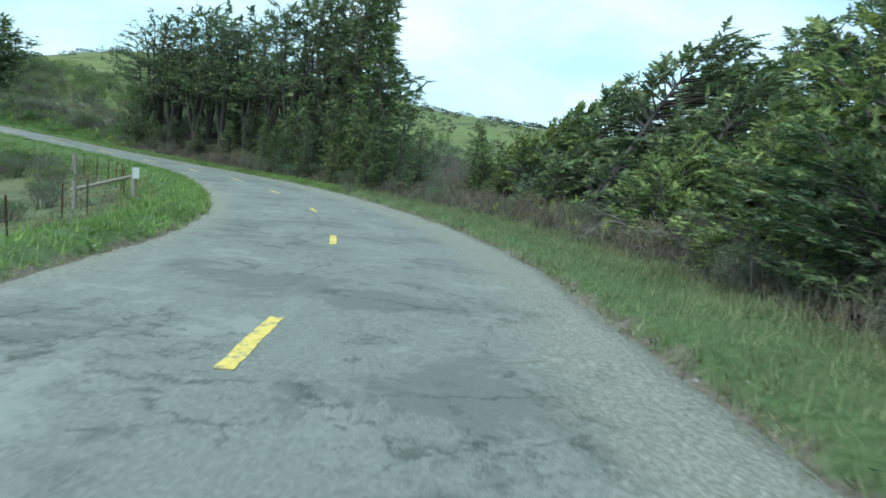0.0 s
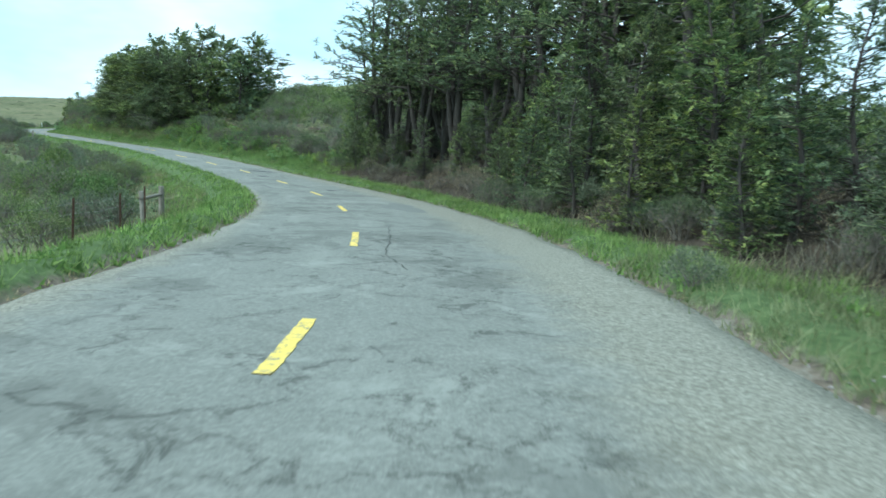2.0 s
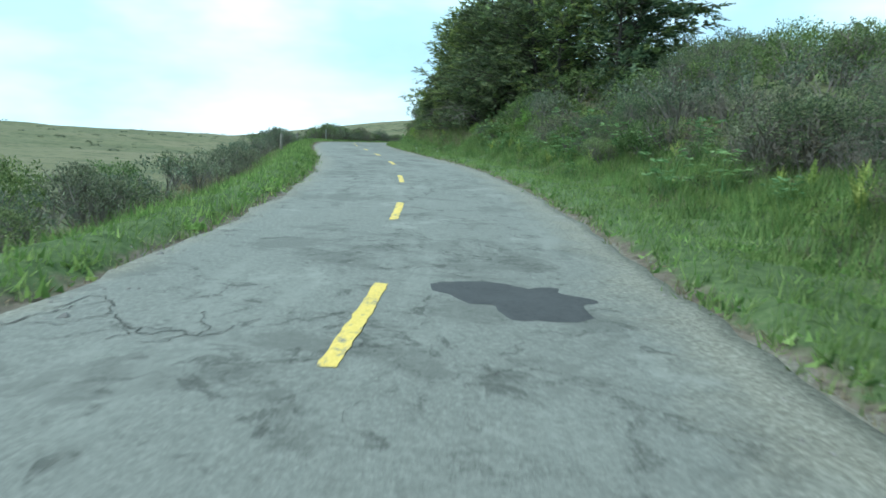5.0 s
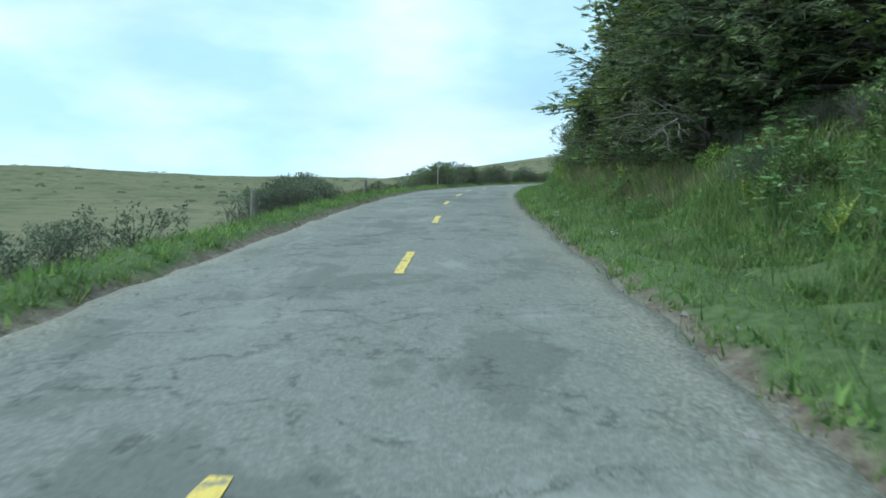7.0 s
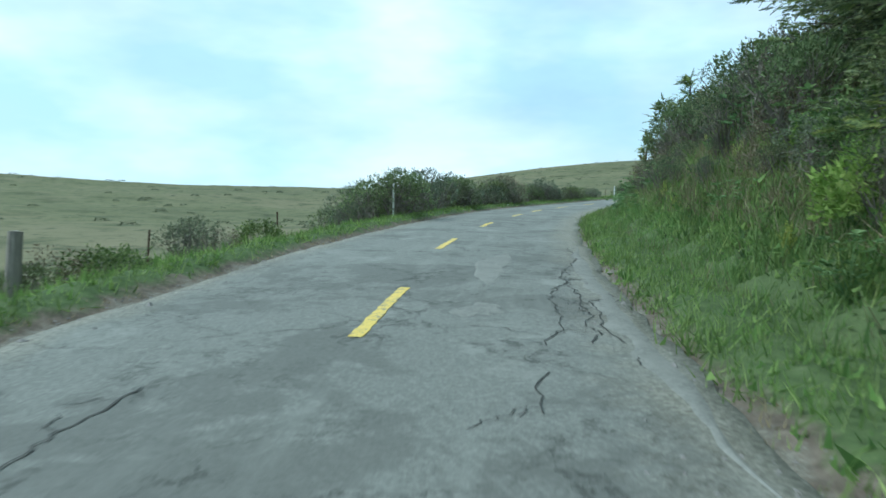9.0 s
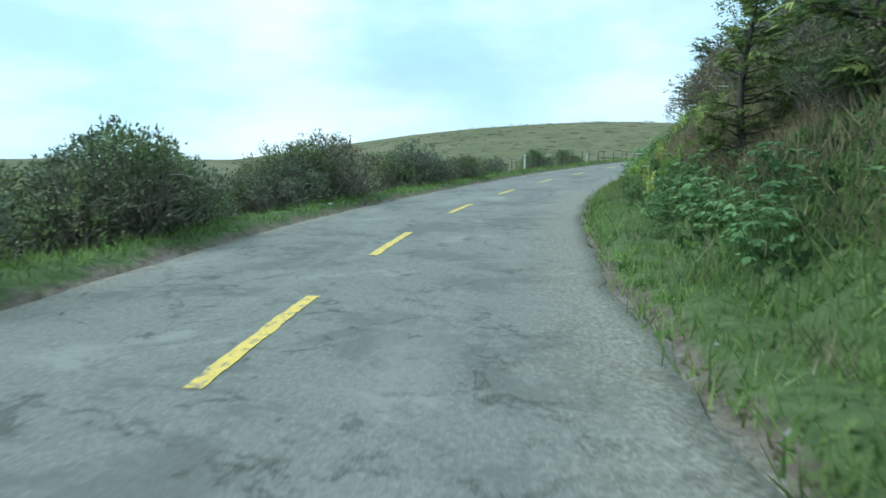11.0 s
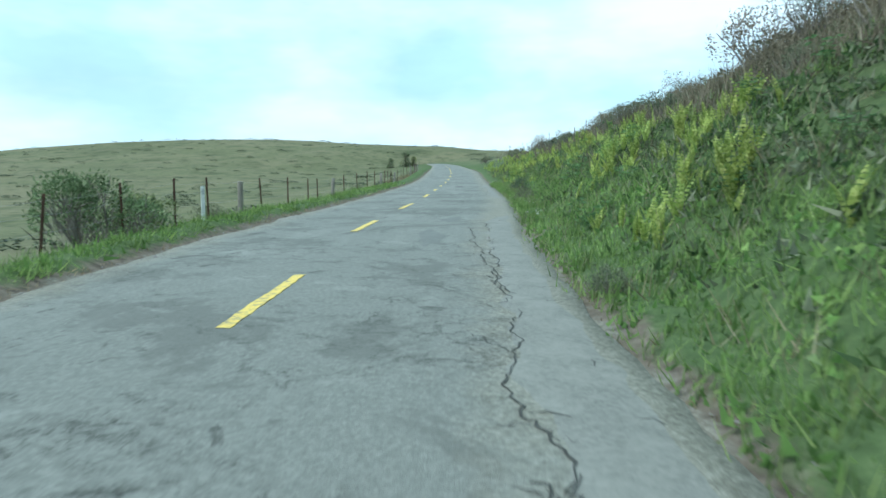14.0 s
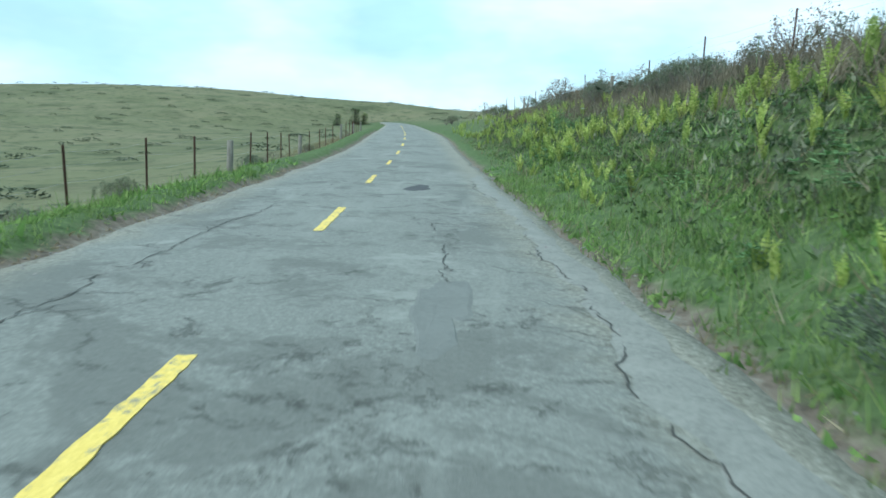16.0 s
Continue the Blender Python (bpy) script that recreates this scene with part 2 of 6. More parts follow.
STONE = plain_material("grey_stone", (0.16, 0.15, 0.135), (0.34, 0.325, 0.30), 0.9, 25.0)
NEEDLES = leafy("conifer_needles", (0.062, 0.092, 0.048), (0.138, 0.185, 0.088), (0.285, 0.335, 0.150), 0.35)
NEEDLES_PALE = leafy("bright_conifer_needles", (0.070, 0.110, 0.042), (0.16, 0.225, 0.075), (0.33, 0.39, 0.135), 0.3)
BRUSH = leafy("coyote_brush_leaves", (0.090, 0.112, 0.068), (0.180, 0.207, 0.125), (0.29, 0.315, 0.195))
COVER = leafy("deep_green_ground_leaves", (0.050, 0.088, 0.032), (0.105, 0.160, 0.056), (0.18, 0.235, 0.09), 0.3)
PASTURE_BUSH = leafy("dark_pasture_bush_leaves", (0.045, 0.058, 0.032), (0.090, 0.106, 0.058), (0.15, 0.165, 0.098))
BRUSH_OLIVE = leafy("olive_brush_leaves", (0.090, 0.125, 0.050), (0.175, 0.230, 0.090), (0.29, 0.35, 0.15))
BRUSH_GREEN = leafy("fresh_brush_leaves", (0.064, 0.106, 0.034), (0.135, 0.2, 0.06), (0.245, 0.315, 0.105))
BROWN = leafy("dry_brush_leaves", (0.11, 0.095, 0.062), (0.205, 0.182, 0.122), (0.335, 0.305, 0.215))
BROAD = leafy("broad_green_leaves", (0.115, 0.215, 0.075), (0.21, 0.34, 0.125), (0.33, 0.46, 0.19), 0.4)
FERN = leafy("yellow_green_fern", (0.22, 0.30, 0.06), (0.40, 0.48, 0.11), (0.58, 0.62, 0.19), 0.4)
DULL_GRASS = leafy("dull_verge_grass_blades", (0.120, 0.152, 0.060), (0.210, 0.248, 0.105), (0.32, 0.345, 0.17), 0.35)
GRASS = leafy("green_grass_blades", (0.105, 0.170, 0.048), (0.195, 0.300, 0.078), (0.33, 0.42, 0.14), 0.38)
LUSH = leafy("lush_verge_leaves", (0.095, 0.170, 0.044), (0.185, 0.310, 0.076), (0.33, 0.45, 0.13), 0.38)
# tip needles, bright for young growth and for light on the crown's outside
LIT_SHOOTS = leafy("lit_conifer_shoots", (0.15, 0.21, 0.06), (0.26, 0.335, 0.09), (0.42, 0.47, 0.15), 0.35)
BRIGHT = leafy("bright_new_leaves", (0.16, 0.27, 0.05), (0.28, 0.42, 0.09), (0.42, 0.54, 0.15), 0.4)
STRAW = leafy("straw_grass_blades", (0.161, 0.138, 0.075), (0.276, 0.236, 0.132), (0.391, 0.345, 0.218), 0.3)
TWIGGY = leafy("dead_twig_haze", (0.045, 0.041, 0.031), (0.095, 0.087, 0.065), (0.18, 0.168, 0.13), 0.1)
TWIG = wood_material("grey_brush_twigs", (0.105, 0.094, 0.076), (0.27, 0.248, 0.208))
PETAL = plain_material("white_petals", (0.62, 0.64, 0.56), (0.82, 0.82, 0.76), 0.8, 40.0)

# ---- the road's line and the lie of the land ----
ROAD = [
    (-10.43, -45.65, 6.03),
    (-8.88, -18.70, 5.58),
    (-7.85, -0.73, 5.28),
    (-7.18, 10.91, 5.08),
    (-8.88, 22.68, 4.89),
    (-13.08, 34.19, 4.93),
    (-19.23, 44.59, 4.99),
    (-27.27, 53.39, 5.35),
    (-35.98, 60.88, 5.96),
    (-45.43, 67.13, 6.67),
    (-55.82, 72.56, 7.29),
    (-66.58, 78.27, 7.92),
    (-76.80, 84.50, 8.48),
    (-86.46, 91.26, 8.90),
    (-95.53, 99.10, 9.37),
    (-103.95, 108.84, 9.87),
    (-111.15, 119.83, 10.53),
    (-117.01, 131.25, 11.22),
    (-121.99, 142.53, 11.83),
    (-131.84, 162.39, 12.84),
    (-138.51, 175.61, 13.72),
    (-145.18, 188.49, 14.78),
    (-158.79, 213.53, 16.41),
    (-183.05, 257.25, 19.27),
    (-206.46, 295.73, 21.89),
]


def spline(points, step):
    """Points every step metres along a smooth line through the given ones."""
    p = np.array(points, float)
    p = np.vstack([2 * p[0] - p[1], p, 2 * p[-1] - p[-2]])
    out = []
    for i in range(1, len(p) - 2):
        n = max(2, int(np.linalg.norm(p[i + 1] - p[i]) / 0.25))
        u = np.linspace(0, 1, n, endpoint=False)[:, None]
        out.append(0.5 * (2 * p[i] + (p[i + 1] - p[i - 1]) * u + (2 * p[i - 1] - 5 * p[i] + 4 * p[i + 1] - p[i + 2]) * u**2
                          + (3 * p[i] - p[i - 1] - 3 * p[i + 1] + p[i + 2]) * u**3))
    q = np.vstack(out + [p[-2:-1]])
    run = np.r_[0, np.cumsum(np.linalg.norm(np.diff(q[:, :2], axis=0), axis=1))]
    s = np.arange(0, run[-1], step)
    return np.stack([np.interp(s, run, q[:, k]) for k in range(3)], 1)


LINE = spline(ROAD, 0.5)
# smooth the grade
for _ in range(60):
    LINE[1:-1] = 0.25 * LINE[:-2] + 0.5 * LINE[1:-1] + 0.25 * LINE[2:]
TAN = np.gradient(LINE[:, :2], axis=0)
TAN /= np.linalg.norm(TAN, axis=1)[:, None]
RIGHT = np.stack([TAN[:, 1], -TAN[:, 0]], 1)
S = np.arange(len(LINE)) * 0.5
S0 = S[np.argmin(((LINE[:, :2] - np.array(ROAD[2][:2])) ** 2).sum(1))]
S = S - S0  # 0 where the drive begins

# along the road: metres, left edge, right edge, foot of the bank, its steepness and its height
SIDES = np.array([
    (-40, 2.6, 3.2, 6.2, 0.10, 1.0),
    (8, 2.4, 3.1, 5.6, 0.14, 1.3),
    (22, 2.65, 3.4, 6.9, 0.18, 1.6),
    (30, 2.55, 3.5, 6.0, 0.22, 2.0),
    (37, 2.35, 3.5, 4.8, 0.28, 2.3),
    (45, 2.2, 3.45, 4.8, 0.30, 2.5),
    (56, 2.05, 3.25, 5.4, 0.32, 3.0),
    (66, 2.15, 2.6, 5.0, 0.36, 3.5),
    (85, 2.4, 2.6, 4.8, 0.70, 5.0),
    (105, 2.35, 2.6, 4.3, 0.95, 5.8),
    (116, 2.35, 2.6, 4.05, 1.35, 7.0),
    (130, 2.35, 2.7, 3.95, 1.30, 6.5),
    (150, 2.3, 2.95, 3.9, 1.15, 6.3),
    (160, 2.3, 3.0, 3.85, 1.10, 7.0),
    (170, 2.35, 3.05, 3.85, 1.12, 7.4),
    (195, 2.4, 2.75, 3.65, 0.88, 6.3),
    (214, 2.4, 2.75, 3.75, 0.74, 4.9),
    (240, 2.4, 2.75, 3.9, 0.65, 4.5),
    (340, 2.4, 2.8, 5.0, 0.20, 1.5),
])


def side(s, k):
    return np.interp(s, SIDES[:, 0], SIDES[:, k])


def at(s, d, z=0.0):
    """The place d metres right of the centre line, s metres along, z over the land there."""
    i = np.interp(s, S, np.arange(len(S)))
    c = np.stack([np.interp(i, np.arange(len(S)), LINE[:, k]) for k in range(2)], -1)
    r = np.stack([np.interp(i, np.arange(len(S)), RIGHT[:, k]) for k in range(2)], -1)
    xy = c + r * np.asarray(d)[..., None]
    return np.concatenate([xy, (land(xy[..., 0], xy[..., 1]) + z)[..., None]], -1)


def near(x, y):
    """Metres along the road and to the right of it, for many places."""
    x, y = np.ravel(x), np.ravel(y)
    k = np.empty(len(x), int)
    coarse = LINE[::4, :2]
    for a0 in range(0, len(x), 20000):
        q = np.stack([x[a0:a0 + 20000], y[a0:a0 + 20000]], 1)
        k[a0:a0 + 20000] = ((q[:, None, 0] - coarse[None, :, 0]) ** 2 + (q[:, None, 1] - coarse[None, :, 1]) ** 2).argmin(1) * 4
    best, bd = k.copy(), np.full(len(x), 1e18)
    for o in range(-3, 4):
        j = np.clip(k + o, 0, len(LINE) - 1)
        dd = (x - LINE[j, 0]) ** 2 + (y - LINE[j, 1]) ** 2
        m = dd < bd
        best[m], bd[m] = j[m], dd[m]
    off = np.stack([x - LINE[best, 0], y - LINE[best, 1]], 1)
    s = S[best] + (off * TAN[best]).sum(1).clip(-0.5, 0.5)
    d = (off * RIGHT[best]).sum(1)
    d = np.where(np.abs(d) < 0.6 * np.sqrt(bd), np.sign(d) * np.sqrt(bd), d)
    return s, d


def step01(v, a, b):
    t = np.clip((v - a) / (b - a), 0, 1)
    return t * t * (3 - 2 * t)


def waves(x, y, size, seed):
    """Smooth unevenness from a few crossed waves."""
    r = np.random.RandomState(seed)
    z = 0
    for k in range(7):
        an, f, ph = r.uniform(0, 6.283), r.uniform(0.6, 1.9) / size, r.uniform(0, 6.283)
        z = z + np.sin((x * math.cos(an) + y * math.sin(an)) * f * 6.283 + ph) / 7
    return z


def hill(x, y, cx, cy, rx, ry, h):
    return h * np.exp(-(((x - cx) / rx) ** 2) - ((y - cy) / ry) ** 2)


def far_land(x, y):
    z = 5.0 + 0 * x
    z = z + hill(x, y, -370, 350, 190, 130, 25)   # pasture hill beyond the fence
    z = z + hill(x, y, -300, 70, 90, 130, 8.5)     # low ridge over the valley
    z = z + hill(x, y, -330, -120, 120, 120, 12)
    z = z + hill(x, y, -45, 150, 60, 65, 14)      # hill behind the roadside trees
    z = z + hill(x, y, -60, 420, 260, 160, 16)    # rise that the road climbs to
    z = z + hill(x, y, 260, 200, 200, 300, 16)
    z = z + hill(x, y, -900, 300, 400, 700, 30) + hill(x, y, -200, 1200, 900, 400, 45)
    z = z + hill(x, y, 900, 200, 500, 900, 35) + hill(x, y, 0, -700, 900, 350, 25)
    return z + 1.2 * waves(x, y, 90, 3) + 0.35 * waves(x, y, 22, 4)


def land(x, y):
    shape = np.shape(x)
    x, y = np.ravel(np.asarray(x, float)), np.ravel(np.asarray(y, float))
    s, d = near(x, y)
    zr = np.interp(s, S, LINE[:, 2])
    le, re, foot, steep, high = (side(s, k) for k in range(1, 6))
    bumps = 0.10 * waves(x, y, 3.5, 11) + 0.05 * waves(x, y, 1.3, 12)
    bank = np.where(d > foot, high * (1 - np.exp(-(d - foot) * steep / high)), 0.0)
    bank = bank * (1 + 0.22 * waves(x, y, 9, 14)) + 0.28 * waves(x, y, 4.0, 15) * step01(d, foot, foot + 2)
    z_right = zr - 0.03 + bank + bumps * step01(d, re, re + 1.2) + 0.10 * np.exp(-((d - re - 0.7) / 0.5) ** 2)
    drop = np.where(-d > le + 1.0, 2.6 * (1 - np.exp(-(-d - le - 1.0) * 0.16)), 0.0)
    z_left = zr - 0.03 - drop + bumps * step01(-d, le, le + 1.2) + 0.12 * np.exp(-((-d - le - 0.8) / 0.6) ** 2)
    z = np.where(d > 0, z_right, z_left)
    inside = (d < re) & (-d < le)
    z = np.where(inside, zr - 0.14, z)
    edge = np.where(d > 0, d - re, -d - le)
    z = np.where((edge >= 0) & (edge < 0.35), zr - 0.10 + (z - zr + 0.10) * edge / 0.35, z)
    w = np.where(d > 0, step01(d, 13, 60), step01(-d, 10, 70))
    ends = np.maximum(step01(-s, 40, 90), step01(s, S[-1] - 30, S[-1]))
    w = np.maximum(w, ends * step01(np.hypot(x - LINE[-1, 0], y - LINE[-1, 1]) * (s > 0) + 1e3 * (s <= 0), 0, 40))
    f = far_land(x, y)
    return (z * (1 - w) + f * w).reshape(shape)


# ---- making meshes ----


def mesh_of(name, verts, quads, material, uv=None, smooth=False):
    """A mesh from arrays of corners and of faces with equal numbers of corners."""
    verts, quads = np.asarray(verts, np.float32), np.asarray(quads, np.int32)
    me = bpy.data.meshes.new(name)
    n = quads.shape[1]
    me.vertices.add(len(verts))
    me.vertices.foreach_set("co", verts.ravel())
    me.loops.add(quads.size)
    me.loops.foreach_set("vertex_index", quads.ravel())
    me.polygons.add(len(quads))
    me.polygons.foreach_set("loop_start", np.arange(0, quads.size, n, dtype=np.int32))
    me.polygons.foreach_set("use_smooth", np.full(len(quads), smooth))
    if uv is not None:
        layer = me.uv_layers.new(name="UVMap")
        layer.data.foreach_set("uv", np.asarray(uv, np.float32)[quads.ravel()].ravel())
    me.materials.append(material)
    me.update()
    me.validate()
    return me


def joined(pieces):
    """Stacks (verts, faces) pairs into one pair."""
    vs, fs, n = [], [], 0
    for v, f in pieces:
        vs.append(v)
        fs.append(np.asarray(f) + n)
        n += len(v)
    return np.vstack(vs), np.vstack(fs)


def unit(v):
    return v / np.maximum(np.linalg.norm(v, axis=-1, keepdims=True), 1e-9)


def leaves(base, way, length, width, rs, sag=0.0):
    """Narrow four-cornered leaves from base points along way, turned at random about their length."""
    way = unit(way)
    n = len(base)
    other = unit(np.cross(way, unit(rs.normal(size=(n, 3)))))
    length, width = np.broadcast_to(length, n)[:, None], np.broadcast_to(width, n)[:, None]
    mid = base + way * length * 0.5
    tip = base + way * length
    tip[:, 2] -= sag * length[:, 0]
    v = np.stack([base, mid + other * width / 2, tip, mid - other * width / 2], 1).reshape(-1, 3)
    return v, np.arange(4 * n).reshape(n, 4)


def blades(base, way, length, width, rs):
    """Three-cornered grass blades."""
    n = len(base)
    other = unit(np.cross(unit(way), unit(rs.normal(size=(n, 3)))))
    length, width = np.broadcast_to(length, n)[:, None], np.broadcast_to(width, n)[:, None]
    v = np.stack([base + other * width / 2, base - other * width / 2, base + unit(way) * length], 1).reshape(-1, 3)
    return v, np.arange(3 * n).reshape(n, 3)


def tube(points, radii, sides=6):
    """A bent tapering tube, closed at its thin end by its taper."""
    p, r = np.asarray(points, float), np.asarray(radii, float)
    t = unit(np.gradient(p, axis=0))
    ref = np.where(np.abs(t[:, 2:3]) > 0.9, np.array([[1.0, 0, 0]]), np.array([[0, 0, 1.0]]))
    u = unit(np.cross(t, ref))
    w = np.cross(t, u)
    an = np.arange(sides) / sides * 2 * math.pi
    ring = u[:, None] * np.cos(an)[None, :, None] + w[:, None] * np.sin(an)[None, :, None]
    v = (p[:, None] + ring * r[:, None, None]).reshape(-1, 3)
    i, k = np.meshgrid(np.arange(len(p) - 1), np.arange(sides), indexing="ij")
    a0, b0 = i * sides + k, i * sides + (k + 1) % sides
    return v, np.stack([a0, b0, b0 + sides, a0 + sides], -1).reshape(-1, 4)


def part_mesh(name, me, parent, label=""):
    ob = new(name, me)
    ob.parent = parent
    return tagged(ob, label) if label else ob


def thing(name, label, category, group="", where=None):
    ob = new(name)
    ob.empty_display_size = 0.2
    if where is not None:
        ob.matrix_basis = where
    return tagged(ob, label, category, group)


def box(x0, x1, y0, y1, z0, z1, bevel=0.0, top=None):
    """A block with softened edges, as corners and faces; top narrows its upper end."""
    bm = bmesh.new()
    bmesh.ops.create_cube(bm, size=1.0)
    for v in bm.verts:
        k = 1.0 if top is None or v.co.z < 0 else top
        v.co = Vector(((x0 + x1) / 2 + v.co.x * (x1 - x0) * k, (y0 + y1) / 2 + v.co.y * (y1 - y0) * k, (z0 + z1) / 2 + v.co.z * (z1 - z0)))
    if bevel:
        bmesh.ops.bevel(bm, geom=bm.edges[:], offset=bevel, segments=1, affect="EDGES")
    return bm


def bm_mesh(name, bm, material):
    me = bpy.data.meshes.new(name)
    bm.to_mesh(me)
    bm.free()
    me.materials.append(material)
    return me


# ---- ground ----


def grid_lines(a, b, step, reach):
    mid = np.arange(a, b + step, step)
    grow = step * 1.16 ** np.arange(1, 46)
    run = np.cumsum(grow)
    run = run[run < reach]
    return np.r_[(a - run)[::-1], mid, mid[-1] + run]


def build_ground():
    gx, gy = grid_lines(-170, 20, 0.9, 3200), grid_lines(-20, 205, 0.9, 3200)
    x, y = np.meshgrid(gx, gy, indexing="ij")
    z = land(x, y)
    s, d = near(x, y)
    under = np.where(d > 0, d - side(s, 2), -d - side(s, 1)).reshape(x.shape)
    z = z - 0.22 * (1 - step01(under, 0.9, 1.4))  # lies under the strip of verge
    on_bank = np.asarray(d - side(s, 3)).reshape(x.shape)
    z = z - 0.10 * step01(on_bank, -0.4, 0.6) * (1 - step01(on_bank, 12, 18))  # the plants root a little above it
    v = np.stack([x, y, z], -1).reshape(-1, 3)
    ny = len(gy)
    i, k = np.meshgrid(np.arange(len(gx) - 1), np.arange(ny - 1), indexing="ij")
    a0 = i * ny + k
    q = np.stack([a0, a0 + ny, a0 + ny + 1, a0 + 1], -1).reshape(-1, 4)
    me = mesh_of("ground", v, q, GROUND, smooth=True)
    s, d = near(v[:, 0], v[:, 1])
    rim = np.where(d > 0, d - side(s, 2), -d - side(s, 1))
    bank = step01(d, side(s, 3) - 0.2, side(s, 3) + 0.8) * (1 - step01(d, side(s, 3) + 8, side(s, 3) + 14))
    hedge = step01(-d, side(s, 1) + 1.2, side(s, 1) + 2) * (1 - step01(-d, side(s, 1) + 3, side(s, 1) + 7))
    stand = step01(d, side(s, 3) - 0.3, side(s, 3) + 0.7) * (1 - step01(d, 17, 22)) * step01(s, -30, -10) * (1 - step01(s, 64, 68))  # dark litter under the trees, with their shade put into its colour
    slope = 0.75 * step01(d, 8, 14) * (1 - step01(d, 120, 200)) * (1 - step01(s, 125, 150))  # the greener hill above the road
    masks = {"lush": 1 - step01(rim, 2.5, 7.0), "hillside": slope, "bare": np.maximum.reduce([0.95 * stand, np.interp(s, (150, 166), (0.5, 0.38)) * bank, 0.45 * hedge])}
    for name, value in masks.items():
        me.attributes.new(name, "FLOAT", "POINT").data.foreach_set("value", value.astype(np.float32))
    return tagged(new("ground", me), "rolling green pasture with a shrubby road bank", "ground", kind="structure")


build_ground()


def build_road():
    """The asphalt: a strip with a low crown, ragged edges and a worn thickness."""
    rs = np.random.RandomState(5)
    sv = np.arange(S[0], S[-1], 0.4)
    i = np.interp(sv, S, np.arange(len(S)))
    line = np.stack([np.interp(i, np.arange(len(S)), LINE[:, k]) for k in range(3)], 1)
    right = np.stack([np.interp(i, np.arange(len(S)), RIGHT[:, k]) for k in range(2)], 1)
    n = 25
    rag = lambda seed: 0.09 * waves(sv, 0 * sv, 4.1, seed) + 0.11 * waves(sv, 0 * sv, 1.1, seed + 1) + rs.uniform(-0.035, 0.035, len(sv))
    left_e, right_e = -side(sv, 1) - 0.05 + rag(21), side(sv, 2) + 0.05 + rag(25)
    f = np.linspace(0, 1, n)
    d = left_e[:, None] * (1 - f) + right_e[:, None] * f
    x = line[:, 0:1] + right[:, 0:1] * d
    y = line[:, 1:2] + right[:, 1:2] * d
    z = line[:, 2:3] - 0.018 * np.abs(d) ** 1.3 * 0.5 + 0.012 * waves(x, y, 2.3, 31) + 0.006 * waves(x, y, 0.7, 32)
    # skirts that carry the broken edge down to the soil
    x = np.hstack([x[:, :1] - right[:, 0:1] * 0.06, x, x[:, -1:] + right[:, 0:1] * 0.06])
    y = np.hstack([y[:, :1] - right[:, 1:2] * 0.06, y, y[:, -1:] + right[:, 1:2] * 0.06])
    z = np.hstack([z[:, :1] - 0.16, z, z[:, -1:] - 0.16])
    d = np.hstack([d[:, :1], d, d[:, -1:]])
    v = np.stack([x, y, z], -1).reshape(-1, 3)
    m = n + 2
    a0 = (np.arange(len(sv) - 1)[:, None] * m + np.arange(m - 1)[None]).ravel()
    q = np.stack([a0, a0 + 1, a0 + m + 1, a0 + m], -1)
    uv = np.stack([d, np.broadcast_to(sv[:, None], d.shape)], -1).reshape(-1, 2)
    me = mesh_of("road", v, q, ASPHALT, uv, smooth=True)
    return tagged(new("road", me), "narrow cracked grey asphalt country road", "road", kind="structure")


ROAD_OB = build_road()


def road_top(s, d):
    """Points on the asphalt."""
    i = np.interp(s, S, np.arange(len(S)))
    line = np.stack([np.interp(i, np.arange(len(S)), LINE[:, k]) for k in range(3)], -1)
    right = np.stack([np.interp(i, np.arange(len(S)), RIGHT[:, k]) for k in range(2)], -1)
    xy = line[..., :2] + right * np.asarray(d)[..., None]
    z = line[..., 2] - 0.009 * np.abs(d) ** 1.3 + 0.012 * waves(xy[..., 0], xy[..., 1], 2.3, 31) + 0.006 * waves(xy[..., 0], xy[..., 1], 0.7, 32)
    return np.concatenate([xy, z[..., None]], -1)


def verge_material():
    """Strip beside the asphalt: gravel, then brown soil with dead straw, then turf."""
    k = Mat("verge_soil", 0.95, 0.1)
    v = k.coord()
    sep = k.n.new("ShaderNodeSeparateXYZ")
    k.l.new(k.coord(uv=True), sep.inputs[0])
    stone = k.noise(v, 32.0, 5.0, 0.8)
    soil = k.noise(v, 7.0, 6.0, 0.75)
    out = k.math("ADD", sep.outputs["X"], k.math("MULTIPLY", k.math("SUBTRACT", k.noise(v, 1.7, 6.0, 0.75), 0.5), 0.8))
    gravel = k.ramp(stone, [(0.32, (0.10, 0.094, 0.074)), (0.5, (0.20, 0.19, 0.15)), (0.68, (0.36, 0.345, 0.285))])
    earth = k.ramp(soil, [(0.3, (0.070, 0.058, 0.044)), (0.5, (0.150, 0.126, 0.096)), (0.72, (0.25, 0.215, 0.165))])
    turf = k.ramp(soil, [(0.3, (0.045, 0.070, 0.028)), (0.55, (0.100, 0.145, 0.056)), (0.72, (0.155, 0.19, 0.09))])
    col = k.mix(k.ramp(out, [(0.04, 0.0), (0.14, 1.0)]), gravel, earth)
    col = k.mix(k.ramp(out, [(0.17, 0.0), (0.33, 1.0)]), col, turf)
    k.color(col)
    return k.bump(k.mix(0.5, stone, soil), 0.7, 0.03).m


VERGE = verge_material()


